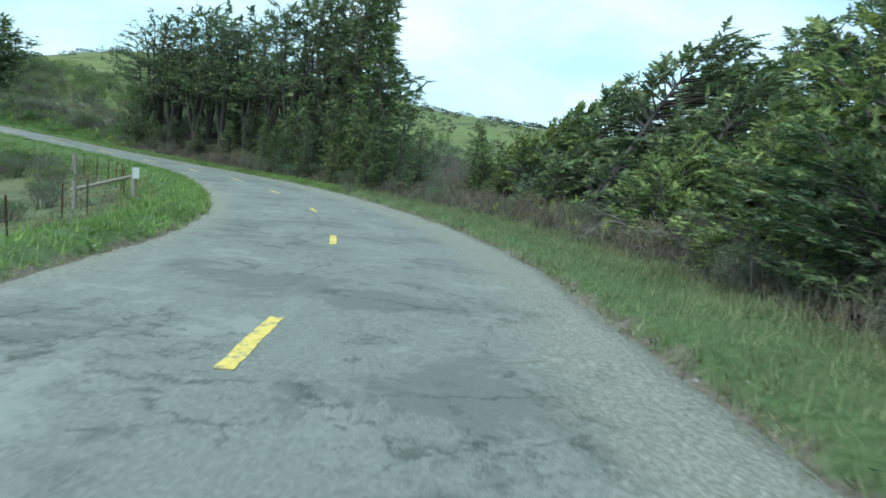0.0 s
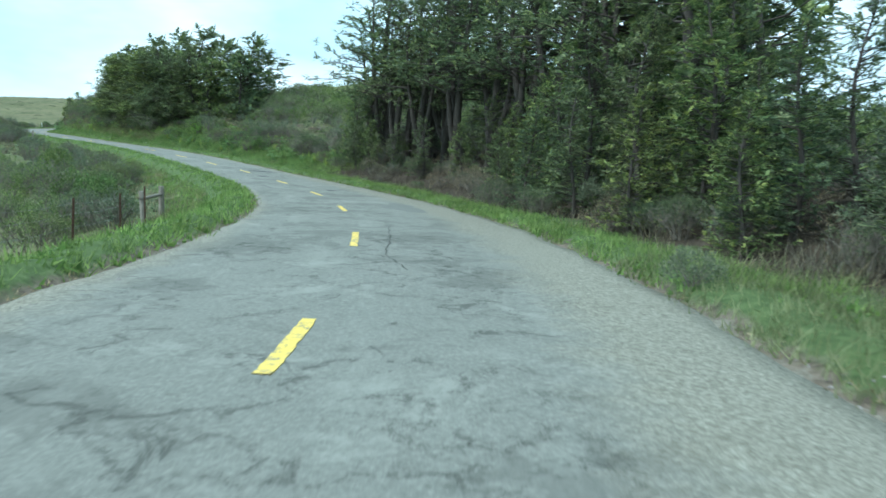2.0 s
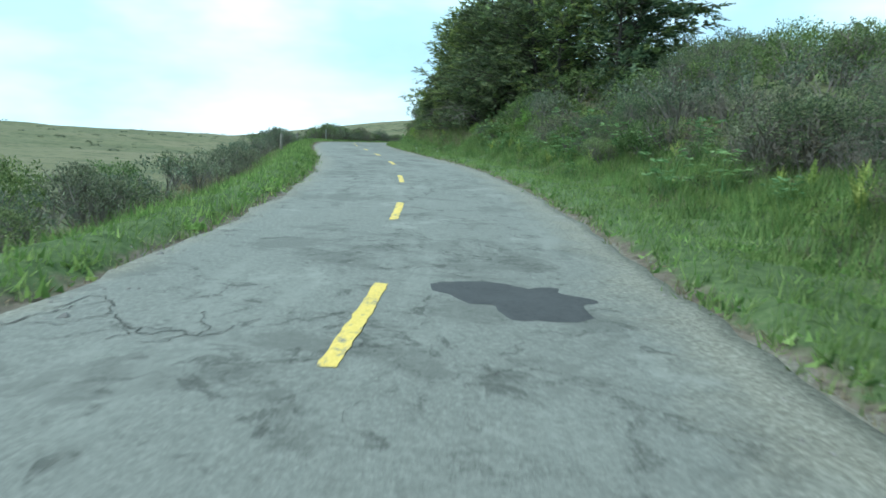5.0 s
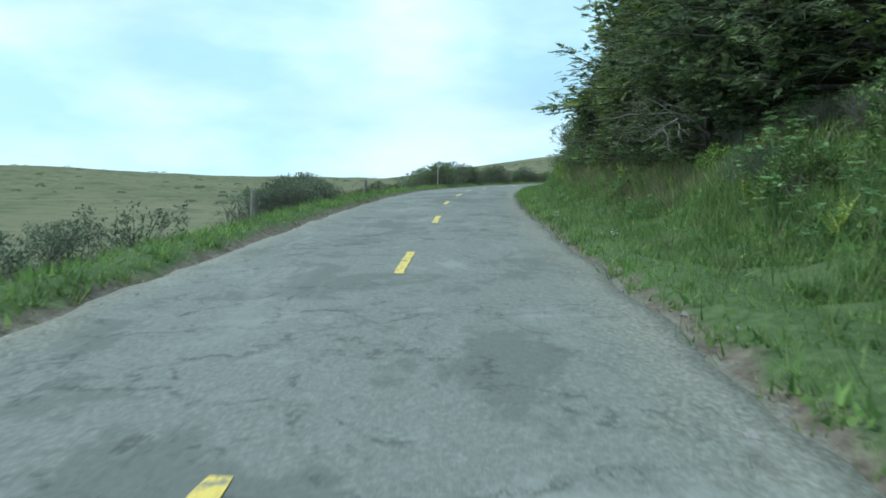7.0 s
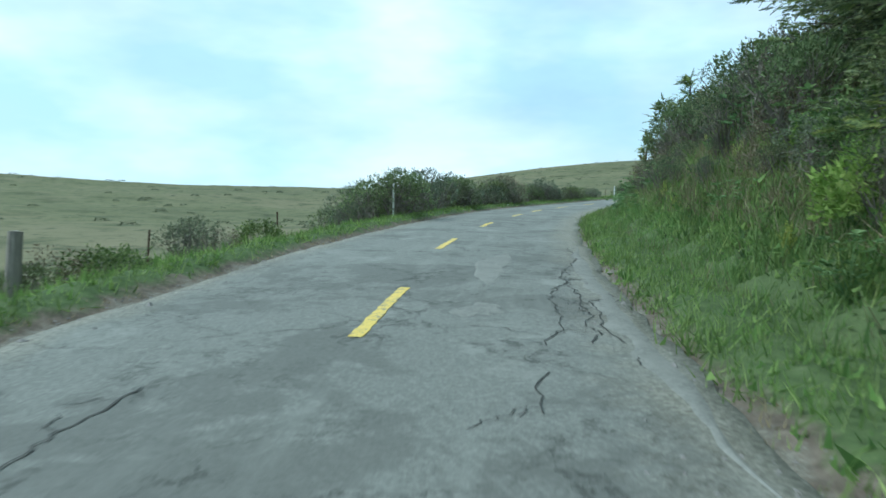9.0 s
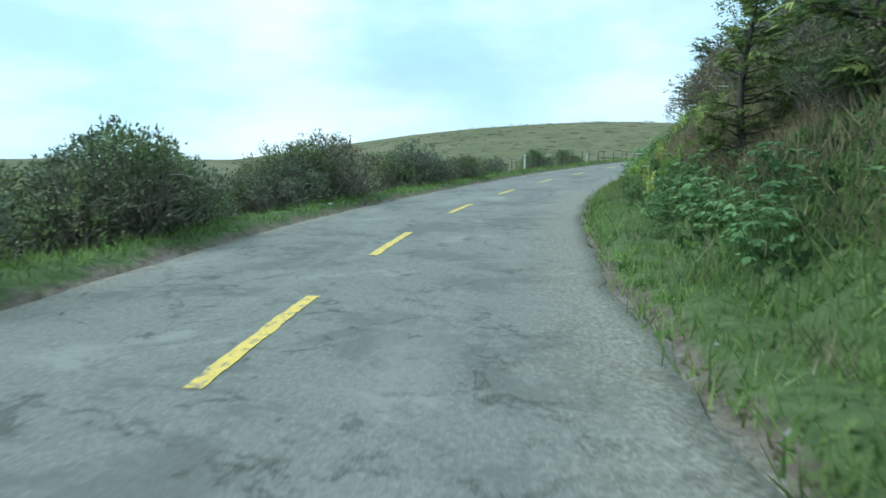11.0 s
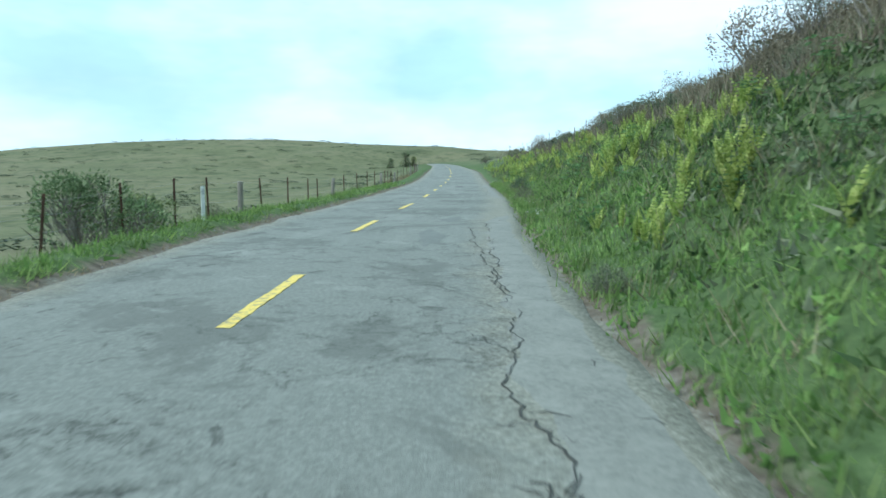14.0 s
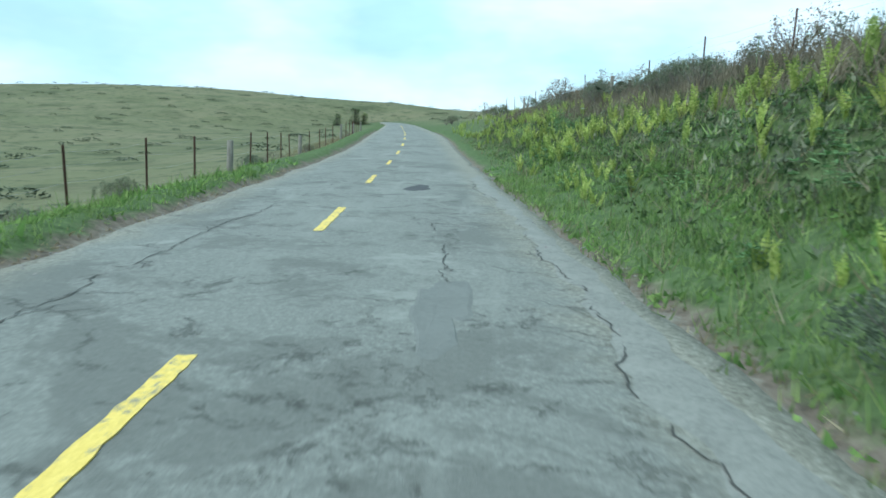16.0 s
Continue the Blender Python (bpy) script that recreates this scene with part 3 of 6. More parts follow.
def build_verge(right):
    """The strip of soil and turf that meets the broken edge of the asphalt."""
    sv = np.arange(-38, 262, 0.25)
    edge = side(sv, 2) if right else side(sv, 1)
    across = np.array([-0.22, -0.08, 0.05, 0.18, 0.34, 0.55, 0.80, 1.10, 1.50, 2.05])
    d = (edge[:, None] + across[None]) * (1 if right else -1)
    s = np.broadcast_to(sv[:, None], d.shape)
    top, low = road_top(s, d), at(s, d)
    p = low.copy()
    f = step01(across, -0.1, 0.5)[None]
    lift = 0.035 * waves(p[..., 0], p[..., 1], 0.8, 41) + 0.03 * waves(p[..., 0], p[..., 1], 0.35, 42)
    p[..., 2] = (top[..., 2] - 0.035) * (1 - f) + np.maximum(low[..., 2] + 0.03, top[..., 2] - 0.04) * f + lift * (0.35 + f)
    p[:, 0, 2] -= 0.12
    p[:, -1, 2] = low[:, -1, 2] - 0.14
    n = len(across)
    a0 = (np.arange(len(sv) - 1)[:, None] * n + np.arange(n - 1)[None]).ravel()
    q = np.stack([a0, a0 + 1, a0 + n + 1, a0 + n], -1)
    if not right:
        q = q[:, ::-1]
    wide = (1 if right else 1 - 0.18 * step01(s, 84, 96))
    uv = np.stack([np.broadcast_to(across[None], d.shape) * wide, s], -1).reshape(-1, 2)
    me = mesh_of("verge", p.reshape(-1, 3), q, VERGE, uv, smooth=True)
    return tagged(new("verge", me), "gravelly brown soil and turf along the asphalt's edge", "verge", kind="structure")


build_verge(True)
build_verge(False)

# ---- markings and patches on the road ----


def strip(name, s0, s1, d0, wide, material, ragged=0.02, lift=0.006, seed=0):
    """A thin painted bar or patch that follows the asphalt."""
    rs = np.random.RandomState(seed)
    n = max(3, int((s1 - s0) / 0.09) + 1)
    sv = np.linspace(s0, s1, n)
    cols = []
    for f in (-1, 1):
        d = d0 + f * wide / 2 + rs.uniform(-ragged, ragged, n)
        p = road_top(sv + rs.uniform(-ragged, ragged, n), d)
        p[:, 2] += lift
        cols.append(p)
    low = [c - np.array([0, 0, lift + 0.01]) for c in cols]
    v = np.vstack([cols[0], cols[1], low[0], low[1]])
    i = np.arange(n - 1)
    q = [np.stack([i, i + n, i + n + 1, i + 1], 1), np.stack([i, i + 1, i + 2 * n + 1, i + 2 * n], 1), np.stack([i + n, i + 3 * n, i + 3 * n + 1, i + n + 1], 1)]
    return mesh_of(name, v, np.vstack(q), material)


def blotch(name, s0, d0, long, wide, material, seed, lift=0.006):
    """A patch of other asphalt with an uneven outline."""
    rs = np.random.RandomState(seed)
    n, rings = 44, 4
    an = np.arange(n) / n * 2 * math.pi
    r = 1 + 0.22 * np.sin(2 * an + rs.uniform(0, 6)) + 0.16 * np.sin(3 * an + rs.uniform(0, 6)) + 0.10 * np.sin(7 * an + rs.uniform(0, 6)) + rs.uniform(-0.07, 0.07, n)
    vs = []
    for k in range(1, rings + 1):
        f = k / rings
        p = road_top(s0 + r * f * np.sin(an) * long / 2, d0 + r * f * np.cos(an) * wide / 2)
        p[:, 2] += lift if k < rings else -0.008
        vs.append(p)
    v = np.vstack(vs)
    q = []
    for k in range(rings - 1):
        i = np.arange(n)
        j = (i + 1) % n
        q.append(np.stack([k * n + i, (k + 1) * n + i, (k + 1) * n + j, k * n + j], 1))
    i = np.arange(0, n // 2 - 1)
    q.append(np.stack([i, i + 1, n - 2 - i, n - 1 - i], 1))
    return mesh_of(name, v, np.vstack(q), material)


# far ends of the dashes along the road, and how the painted line strays from the middle
DASH_ENDS = [-9.2, -1.8, 5.6, 13.0, 21.0, 29.1, 36.3, 44.1, 51.3, 58.2, 65.6, 71.9, 78.4, 85.4, 92.8, 100.1, 107.3, 114.6, 121.9, 129.3, 136.6, 141.6,
             147.9, 154.7, 161.7, 168.9, 176.3, 183.7, 190.1, 197.3, 204.5] + [211.8 + 7.32 * k for k in range(14)]
STRAY_S = (0, 44, 55, 65, 72, 80, 98, 107, 115, 121, 147, 176, 184, 195, 210, 230)
STRAY_D = (0.08, 0.0, 0.2, 0.18, -0.12, -0.1, 0.35, 0.22, 0.18, -0.05, 0.2, 0.15, -0.1, -0.18, -0.2, 0)
for k, s1 in enumerate(DASH_ENDS):
    long = 1.55 if s1 < 35 else 2.1 if s1 < 112 else 2.55
    dash = new("lane_dash", strip("lane_dash", s1 - long, s1, float(np.interp(s1, STRAY_S, STRAY_D)), 0.116, PAINT, 0.009, 0.006, k))
    tagged(dash, "worn yellow painted dash of the road's centre line", "road marking", "centre line dashes")

for name, label, s0, d0, long, wide, mat in (
    ("tar_patch", "dark tar repair patch on the asphalt", 65.35, 1.28, 1.4, 1.3, TAR),
    ("tar_patch", "small dark tar repair patch on the asphalt", 61.2, 0.25, 0.9, 0.55, TAR),
    ("tar_patch", "thin dark tar repair patch on the asphalt", 52.5, 1.2, 0.5, 0.45, TAR),
    ("tar_patch", "dark damp patch of asphalt near the road's edge", 44.4, 1.9, 3.6, 1.5, DAMP),
    ("tar_patch", "oval dark tar patch by the road's edge", 167.5, 2.72, 0.55, 0.30, TAR),
    ("tar_patch", "dark tar patch with a sunken middle", 208.5, 0.95, 1.8, 0.55, TAR),
    ("pale_patch", "pale worn asphalt patch", 117.0, 1.08, 3.4, 0.62, PALE),
    ("pale_patch", "pale worn asphalt patch", 113.4, 1.09, 0.8, 0.5, PALE),
    ("pale_patch", "small pale asphalt patch", 106.5, 0.5, 0.7, 0.5, PALE),
    ("pale_patch", "pale worn asphalt patch", 146.4, 1.1, 0.9, 0.35, PALE),
    ("pale_patch", "pale worn asphalt patch", 143.7, 1.0, 0.7, 0.3, PALE),
    ("pale_patch", "pale worn asphalt patch", 156.7, 1.48, 1.5, 0.55, PALE),
    ("pale_patch", "small pale asphalt patch", 158.7, 1.36, 0.9, 0.5, PALE),
    ("pale_patch", "small pale asphalt patch", 61.8, -1.32, 0.6, 0.4, PALE),
    ("tar_patch", "dark scabbed asphalt near the margin", 56.0, -1.25, 0.9, 0.55, DAMP),
    ("tar_patch", "dark scabbed asphalt near the margin", 54.0, -1.1, 2.2, 0.28, DAMP),
    ("tar_patch", "dark scabbed asphalt in the lane", 14.8, -1.2, 1.3, 0.6, DAMP),
    ("tar_patch", "dark scabbed asphalt in the lane", 180.4, 1.35, 2.6, 0.5, DAMP),
    ("tar_patch", "dark scabbed asphalt in the lane", 184.0, 1.5, 1.6, 0.45, DAMP),
    ("tar_patch", "dark scabbed asphalt in the lane", 198.5, 1.2, 2.2, 0.5, DAMP),
    ("tar_patch", "dark scabbed asphalt in the lane", 152.6, 1.2, 2.4, 0.6, DAMP),
    ("tar_patch", "dark scabbed asphalt in the lane", 98.4, 0.75, 1.2, 0.5, DAMP),
):
    ob = new(name, blotch(name, s0, d0, long, wide, mat, int(s0 * 10)))
    tagged(ob, label, "road patch", "road repairs")



def crack(points, wide, seed):
    """A dark open crack along the given places, broken into ragged lengths with side cracks."""
    rs = np.random.RandomState(seed)
    pts = np.array(points, float)
    run = np.r_[0, np.cumsum(np.hypot(np.diff(pts[:, 0]) * 0.6, np.diff(pts[:, 1])))]
    n = max(10, int(run[-1] / 0.045))
    u = np.linspace(0, run[-1], n)
    s, d = np.interp(u, run, pts[:, 0]), np.interp(u, run, pts[:, 1])
    stray = np.cumsum(rs.normal(0, 0.019, (n, 2)), 0)
    stray -= np.linspace(0, 1, n)[:, None] * stray[-1]
    s, d = s + stray[:, 0] * 1.6, d + stray[:, 1]
    lines = [(s, d, 1.0)]
    for k in range(max(4, n // 6)):
        i = rs.randint(1, n - 1)
        m = rs.randint(4, 12)
        an = rs.uniform(0, 6.283)
        lines.append((s[i] + np.cumsum(rs.normal(0.05 * math.cos(an), 0.035, m)), d[i] + np.cumsum(rs.normal(0.045 * math.sin(an), 0.03, m)), 0.6))
    out = []
    for s_, d_, w in lines:
        t = np.stack([np.gradient(s_), np.gradient(d_)], 1)
        t = unit(np.stack([t[:, 1], -t[:, 0]], 1))
        half = 0.19 * wide * w * rs.uniform(0.35, 1.0, len(s_))
        half[[0, -1]] = 0.004
        whole = np.repeat(rs.uniform(size=len(s_) // 5 + 1) < 0.94, 5)
        s_, d_ = s_ + rs.normal(0, 0.012, len(s_)), d_ + rs.normal(0, 0.012, len(s_))
        for f in range(len(s_) - 1):
            if not whole[f]:
                continue
            e = []
            for i in (f, f + 1):
                for g in (-1, 1):
                    e.append((s_[i] + t[i, 0] * half[i] * g, d_[i] + t[i, 1] * half[i] * g))
            p = road_top(np.array([q[0] for q in e]), np.array([q[1] for q in e]))
            p[:, 2] += 0.007
            out.append((p, np.array([[0, 1, 3, 2]])))
    return mesh_of("crack", *joined(out), CRACK)


CRACKS = (
    (0.035, ((12.4, -2.2), (12.5, -1.69), (13.1, -1.6), (13.5, -1.55), (13.6, -1.27))), (0.05, ((21.1, 0.01), (18.3, -0.09), (16.3, -0.24), (14.7, -0.24), (13.4, -0.41))),
    (0.035, ((13.1, -0.1), (12.5, 0.11))), (0.035, ((15.3, 1.43), (13.6, 1.27), (12.4, 1.27), (12.0, 1.35))), (0.035, ((21.0, -0.11), (22.0, 0.51), (22.0, 1.1))),
    (0.05, ((37.7, 0.68), (33.3, 0.58), (31.9, 0.78))), (0.09, ((53.1, -1.07), (53.9, -1.09), (55.0, -1.13))), (0.05, ((55.4, -1.5), (56.2, -1.35), (56.1, -1.03))),
    (0.05, ((64.0, -1.98), (64.8, -1.82), (63.7, -1.02), (64.0, -0.63))), (0.05, ((61.8, -0.69), (61.3, -0.19), (62.0, 0.22))), (0.05, ((60.3, -2.2), (61.1, -1.91))),
)
CRACKS += (
    (0.03, ((60.0, 2.0), (59.1, 2.1), (58.8, 2.3), (58.0, 2.35))), (0.06, ((120.4, 2.35), (116.2, 2.2), (114.3, 2.14), (113.1, 2.05), (112.1, 2.05))), (0.04, ((114.1, 2.31), (114.0, 2.43))),
    (0.06, ((101.6, -0.51), (102.8, -0.47), (102.9, -0.13))), (0.06, ((106.2, -0.76), (108.0, -0.8), (110.6, -0.76))), (0.05, ((110.4, 1.54), (114.0, 1.9), (116.6, 2.15))), (0.04, ((100.0, 0.77), (99.9, 1.01))),
    (0.05, ((156.7, 2.06), (155.6, 2.27), (155.2, 1.84), (155.6, 1.44))), (0.07, ((155.0, 2.4), (154.8, 2.75))),
)
CRACKS += (
    (0.05, ((193.8, -1.63), (194.5, -1.5), (196.0, -1.43), (198.7, -1.42), (204.7, -1.28))), (0.05, ((210.2, 0.47), (211.0, 1.07))), (0.045, ((202.6, 1.4), (203.0, 2.06))),
    (0.05, ((203.0, 1.13), (199.8, 1.31))), (0.06, ((182.3, 1.95), (177.5, 2.3), (173.7, 2.55), (170.6, 2.58))),
)


def margin_line(s):
    """Where the smoother, paler margin of the lane begins."""
    return 2.28 + 0.0 * s + 0.16 * waves(s, 0 * s, 5.0, 61) + 0.14 * waves(s, 0 * s, 1.5, 62) + 0.05 * waves(s, 0 * s, 0.45, 63)


def margin_strip(s0, s1):
    sv = np.arange(s0, s1, 0.12)
    lo, hi = margin_line(sv), side(sv, 2) - 0.10 + 0.08 * waves(sv, 0 * sv, 2.1, 64)
    taper = np.minimum(step01(sv, s0, s0 + 2.5), 1 - step01(sv, s1 - 2.5, s1))
    lo = hi - (hi - lo) * np.maximum(taper, 0.03)
    f = np.linspace(0, 1, 5)
    d = lo[:, None] * (1 - f) + hi[:, None] * f
    v = road_top(np.broadcast_to(sv[:, None], d.shape), d)
    v[..., 2] += np.array([-0.004, 0.008, 0.009, 0.008, -0.004])
    a0 = (np.arange(len(sv) - 1)[:, None] * 5 + np.arange(4)[None]).ravel()
    return mesh_of("pale_margin", v.reshape(-1, 3), np.stack([a0, a0 + 1, a0 + 6, a0 + 5], -1), PALE, smooth=True)


for s0, s1 in ((153.0, 186.0), (109.0, 121.0), (193.0, 214.0)):
    tagged(new("pale_margin", margin_strip(s0, s1)), "pale smoother strip of asphalt along the road's margin", "road patch", "road repairs")
    run = np.arange(s0 + 2.5, s1 - 2.5, 0.6)
    CRACKS += ((0.055, tuple(zip(run.tolist(), (margin_line(run) - 0.03).tolist()))),)
for k, (wide, points) in enumerate(CRACKS):
    part_mesh("crack", crack(points, wide, 200 + k), ROAD_OB, "dark ragged crack")

# ---- trees ----


def sprays(c, way, size, per, broad, rs):
    """Flat fans of needles, each a twig's worth of side shoots in one drooping plane that faces the sky."""
    n = len(c)
    axis = unit(way + rs.normal(0, 0.55, (n, 3)) * np.array([1, 1, 0.4]))
    side_w = unit(np.cross(axis, np.array([0, 0, 1.0]) + rs.normal(0, 0.33, (n, 3))))
    face = np.cross(side_w, axis)
    size = size * rs.uniform(0.65, 1.3, n)
    f = np.linspace(0.08, 1, per)[None, :, None]
    hand = np.where(np.arange(per) % 2, 1.0, -1.0)[None, :, None] * (f < 0.999)
    big = size[:, None, None]
    base = c[:, None] + axis[:, None] * big * f - face[:, None] * big * 0.28 * f**2
    go = unit(axis[:, None] * (0.55 + 0.5 * f) + side_w[:, None] * hand - face[:, None] * 0.22 + rs.normal(0, 0.16, (n, per, 3)))
    across = unit(np.cross(face[:, None], go))
    long = big * 0.46 * (1.2 - 0.75 * f) * rs.uniform(0.7, 1.2, (n, per, 1))
    half = big * 0.062 * broad
    v = np.stack([base + across * half, base - across * half, base + go * long], 2).reshape(-1, 3)
    return v, np.arange(3 * n * per).reshape(-1, 3)


def conifer(seed, height, spread, base, limbs, wind, leaf, density=1.0, dead=8, flat=0.4, streak=0.0, stout=1.0, shoots=0.35, stream=0.0, per=17, broad=1.0, forks=1, twig=1.0, top=0.65, lean=0.0):
    """Meshes for a wind-shaped conifer, its lean towards +x: trunk, bare limbs and needle crown."""
    rs = np.random.RandomState(seed)
    n = 9
    t = np.linspace(0, 1, n)
    bend = wind * 0.16 * height
    px = bend * t**1.8 + 0.05 * height * np.sin(t * 5 + rs.uniform(0, 6)) * 0.35
    py = 0.03 * height * np.sin(t * 6 + rs.uniform(0, 6))
    trunk_line = np.stack([px, py, t * height - 0.35 * (t == 0)], 1)
    r0 = (0.011 * height + 0.04) * stout
    boles = [(trunk_line, tube(trunk_line, r0 * (1 - t) ** 0.8 + 0.012, 8))]
    for k in range(1, forks):
        low, az = rs.uniform(0.08, 0.26), k * 2.2 + rs.uniform(-0.5, 0.5)
        u = np.linspace(0, 1, n)
        p0 = np.array([np.interp(low, t, px), np.interp(low, t, py), low * height])
        tall = height * rs.uniform(0.72, 0.95) - p0[2]
        reach = height * rs.uniform(0.10, 0.20)
        line = p0 + np.stack([math.cos(az) * reach * u**0.7 + bend * u**1.8, math.sin(az) * reach * u**0.7, tall * u], 1) + rs.normal(0, 0.05, (n, 3)) * u[:, None]
        boles.append((line, tube(line, 0.66 * r0 * (1 - u) ** 0.8 + 0.012, 7)))
    trunk = joined([b for _, b in boles])
    wood, green, fresh = [], [], []
    for k in range(limbs):
        u = (k + rs.uniform(0, 1)) / limbs
        z0 = height * (base + (0.97 - base) * u)
        h = z0 / height
        bole = boles[k % len(boles)][0]
        p0 = np.array([np.interp(z0, bole[:, 2], bole[:, 0]), np.interp(z0, bole[:, 2], bole[:, 1]), z0])
        az = rs.uniform(0, 6.283)
        shape = (1 - u) ** top * (0.75 + 0.25 * math.sin(u * 9 + seed)) + 0.12
        length = spread * shape * rs.uniform(0.6, 1.1) * (1 + 0.45 * wind * math.cos(az))
        way = np.array([math.cos(az) + 0.75 * wind * (0.4 + u), math.sin(az), rs.uniform(-0.05, 0.40) + 0.25 * u])
        way /= np.linalg.norm(way)
        m = 5
        f = np.linspace(0, 1, m)
        pts = p0 + way * (length * f)[:, None]
        pts[:, 2] += 0.12 * length * (f**2) * rs.uniform(-0.5, 1.0)
        pts[1:] += rs.normal(0, 0.03 * length, (m - 1, 3))
        wood.append(tube(pts, (0.012 + 0.010 * length) * (1 - f) + 0.006, 3))
        count = max(5, int(length * 8.0 * density))
        g = rs.uniform(0.22, 1.0, count) ** 0.8
        c = np.stack([np.interp(g, f, pts[:, i]) for i in range(3)], 1)
        cross = np.array([-way[1], way[0], 0.0])
        c += cross * (rs.normal(0, 0.17, count) * length * (1.15 - g))[:, None]
        c[:, 2] += rs.normal(0, 0.10, count)
        out = way * (0.8 + stream) + rs.normal(0, 0.35, c.shape) * np.array([1, 1, 0.5]) + np.array([0.45 * wind, 0, 0.12 + streak])
        # brighter needles at limb tips: young shoots, plus the crown's lit outside as colour
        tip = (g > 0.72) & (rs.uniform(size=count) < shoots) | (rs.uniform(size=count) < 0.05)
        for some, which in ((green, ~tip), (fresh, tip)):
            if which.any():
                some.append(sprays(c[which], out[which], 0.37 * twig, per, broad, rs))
    for k in range(dead):
        z0 = height * rs.uniform(0.12, max(0.2, base + 0.25))
        az = rs.uniform(0, 6.283)
        length = spread * rs.uniform(0.3, 0.7)
        f = np.linspace(0, 1, 5)
        p0 = np.array([np.interp(z0 / height, t, trunk_line[:, 0]), np.interp(z0 / height, t, trunk_line[:, 1]), z0])
        pts = p0 + np.stack([math.cos(az) * length * f, math.sin(az) * length * f, length * (0.35 * f - 0.55 * f**2)], 1) + rs.normal(0, 0.05, (5, 3)) * f[:, None]
        wood.append(tube(pts, 0.022 * (1 - f) + 0.005, 4))
        for j in range(1, 5):
            e = pts[j] + rs.normal(0, 0.3, 3) * length * 0.6 - np.array([0, 0, 0.15])
            wood.append(tube(np.linspace(pts[j], e, 3), np.array([0.010, 0.007, 0.003]), 3))
    wood, green, fresh = joined(wood), joined(green), joined(fresh)
    for v, _ in (trunk, wood, green, fresh):
        v[:, 0] += lean * np.maximum(v[:, 2], 0) - 0.3 * lean * height * (lean > 0)
    return (mesh_of("trunk", *trunk, BARK, smooth=True), mesh_of("branchwork", *wood, BARK, smooth=True), mesh_of("crown", *green, leaf), mesh_of("new_growth", *fresh, LIT_SHOOTS if leaf is NEEDLES_PALE else NEEDLES_PALE))


def tree(label, meshes, where, turn, size=1.0, category="tree", group="", name="conifer_tree", low=1.0):
    base = thing(name, label, category, group, Matrix.Translation(where) @ Matrix.Rotation(radians(turn), 4, "Z") @ Matrix.Diagonal((size, size, size * low, 1)))
    for nm, me in zip(("trunk", "branchwork", "crown", "new_growth"), meshes):
        ob = part_mesh(nm, me, base)
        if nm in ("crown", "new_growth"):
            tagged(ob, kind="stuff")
    return base


FIR = [conifer(k, 11.0, 3.7, 0.03, 120, 0.22, m, 1.0, 10, per=13, broad=1.35, twig=1.0) for k, m in ((1, NEEDLES), (2, NEEDLES), (3, NEEDLES_PALE))]
TALL = [conifer(k, 11.0, 4.0, 0.36, 84, 0.45, NEEDLES, 1.0, 22, stout=1.7, per=13, broad=1.2, forks=3, twig=0.95, top=0.34) for k in (11, 12, 13)]
SWEPT = [conifer(k, 5.6, 4.4, 0.02, 104, 0.75, m, 1.35, 10, 0.30, 0.06, shoots=0.45, stream=0.7, per=13, broad=1.45, twig=0.95, top=0.6, lean=0.62) for k, m in ((21, NEEDLES), (22, NEEDLES), (23, NEEDLES_PALE))]
DENSE = [conifer(k, 7.5, 3.5, 0.04, 130, 0.40, m, 1.1, 16, 0.5, per=13, broad=1.4, twig=0.92, top=0.45) for k, m in ((31, NEEDLES), (32, NEEDLES), (33, NEEDLES_PALE))]
BACK = {"f": [conifer(k, 11.0, 3.7, 0.05, 62, 0.30, NEEDLES, 0.6, 3, per=9, broad=2.0, twig=1.5) for k in (4, 5)],
        "t": [conifer(k, 11.5, 4.5, 0.27, 52, 0.45, NEEDLES, 0.75, 6, stout=1.6, per=9, broad=2.2, forks=3, twig=1.5, top=0.34) for k in (14, 15)],
        "s": [conifer(k, 5.6, 4.4, 0.02, 74, 0.75, NEEDLES, 0.9, 3, 0.30, 0.06, stream=0.7, per=9, broad=2.2, twig=1.5, top=0.6, lean=0.62) for k in (24, 25)],
        "d": [conifer(k, 7.5, 3.9, 0.05, 76, 0.40, NEEDLES, 0.8, 4, 0.5, per=9, broad=2.2, twig=1.5, top=0.45) for k in (34, 35)]}
YOUNG = [conifer(k, 3.4, 1.35, 0.04, 44, 0.25, NEEDLES_PALE, 1.3, 3) for k in (41, 42)]

LEE = 20.0  # the wind's way, degrees from +x


def spot(s, d, sink=0.1):
    p = at(np.array([float(s)]), np.array([float(d)]))[0]
    return Vector((p[0], p[1], p[2] - sink))


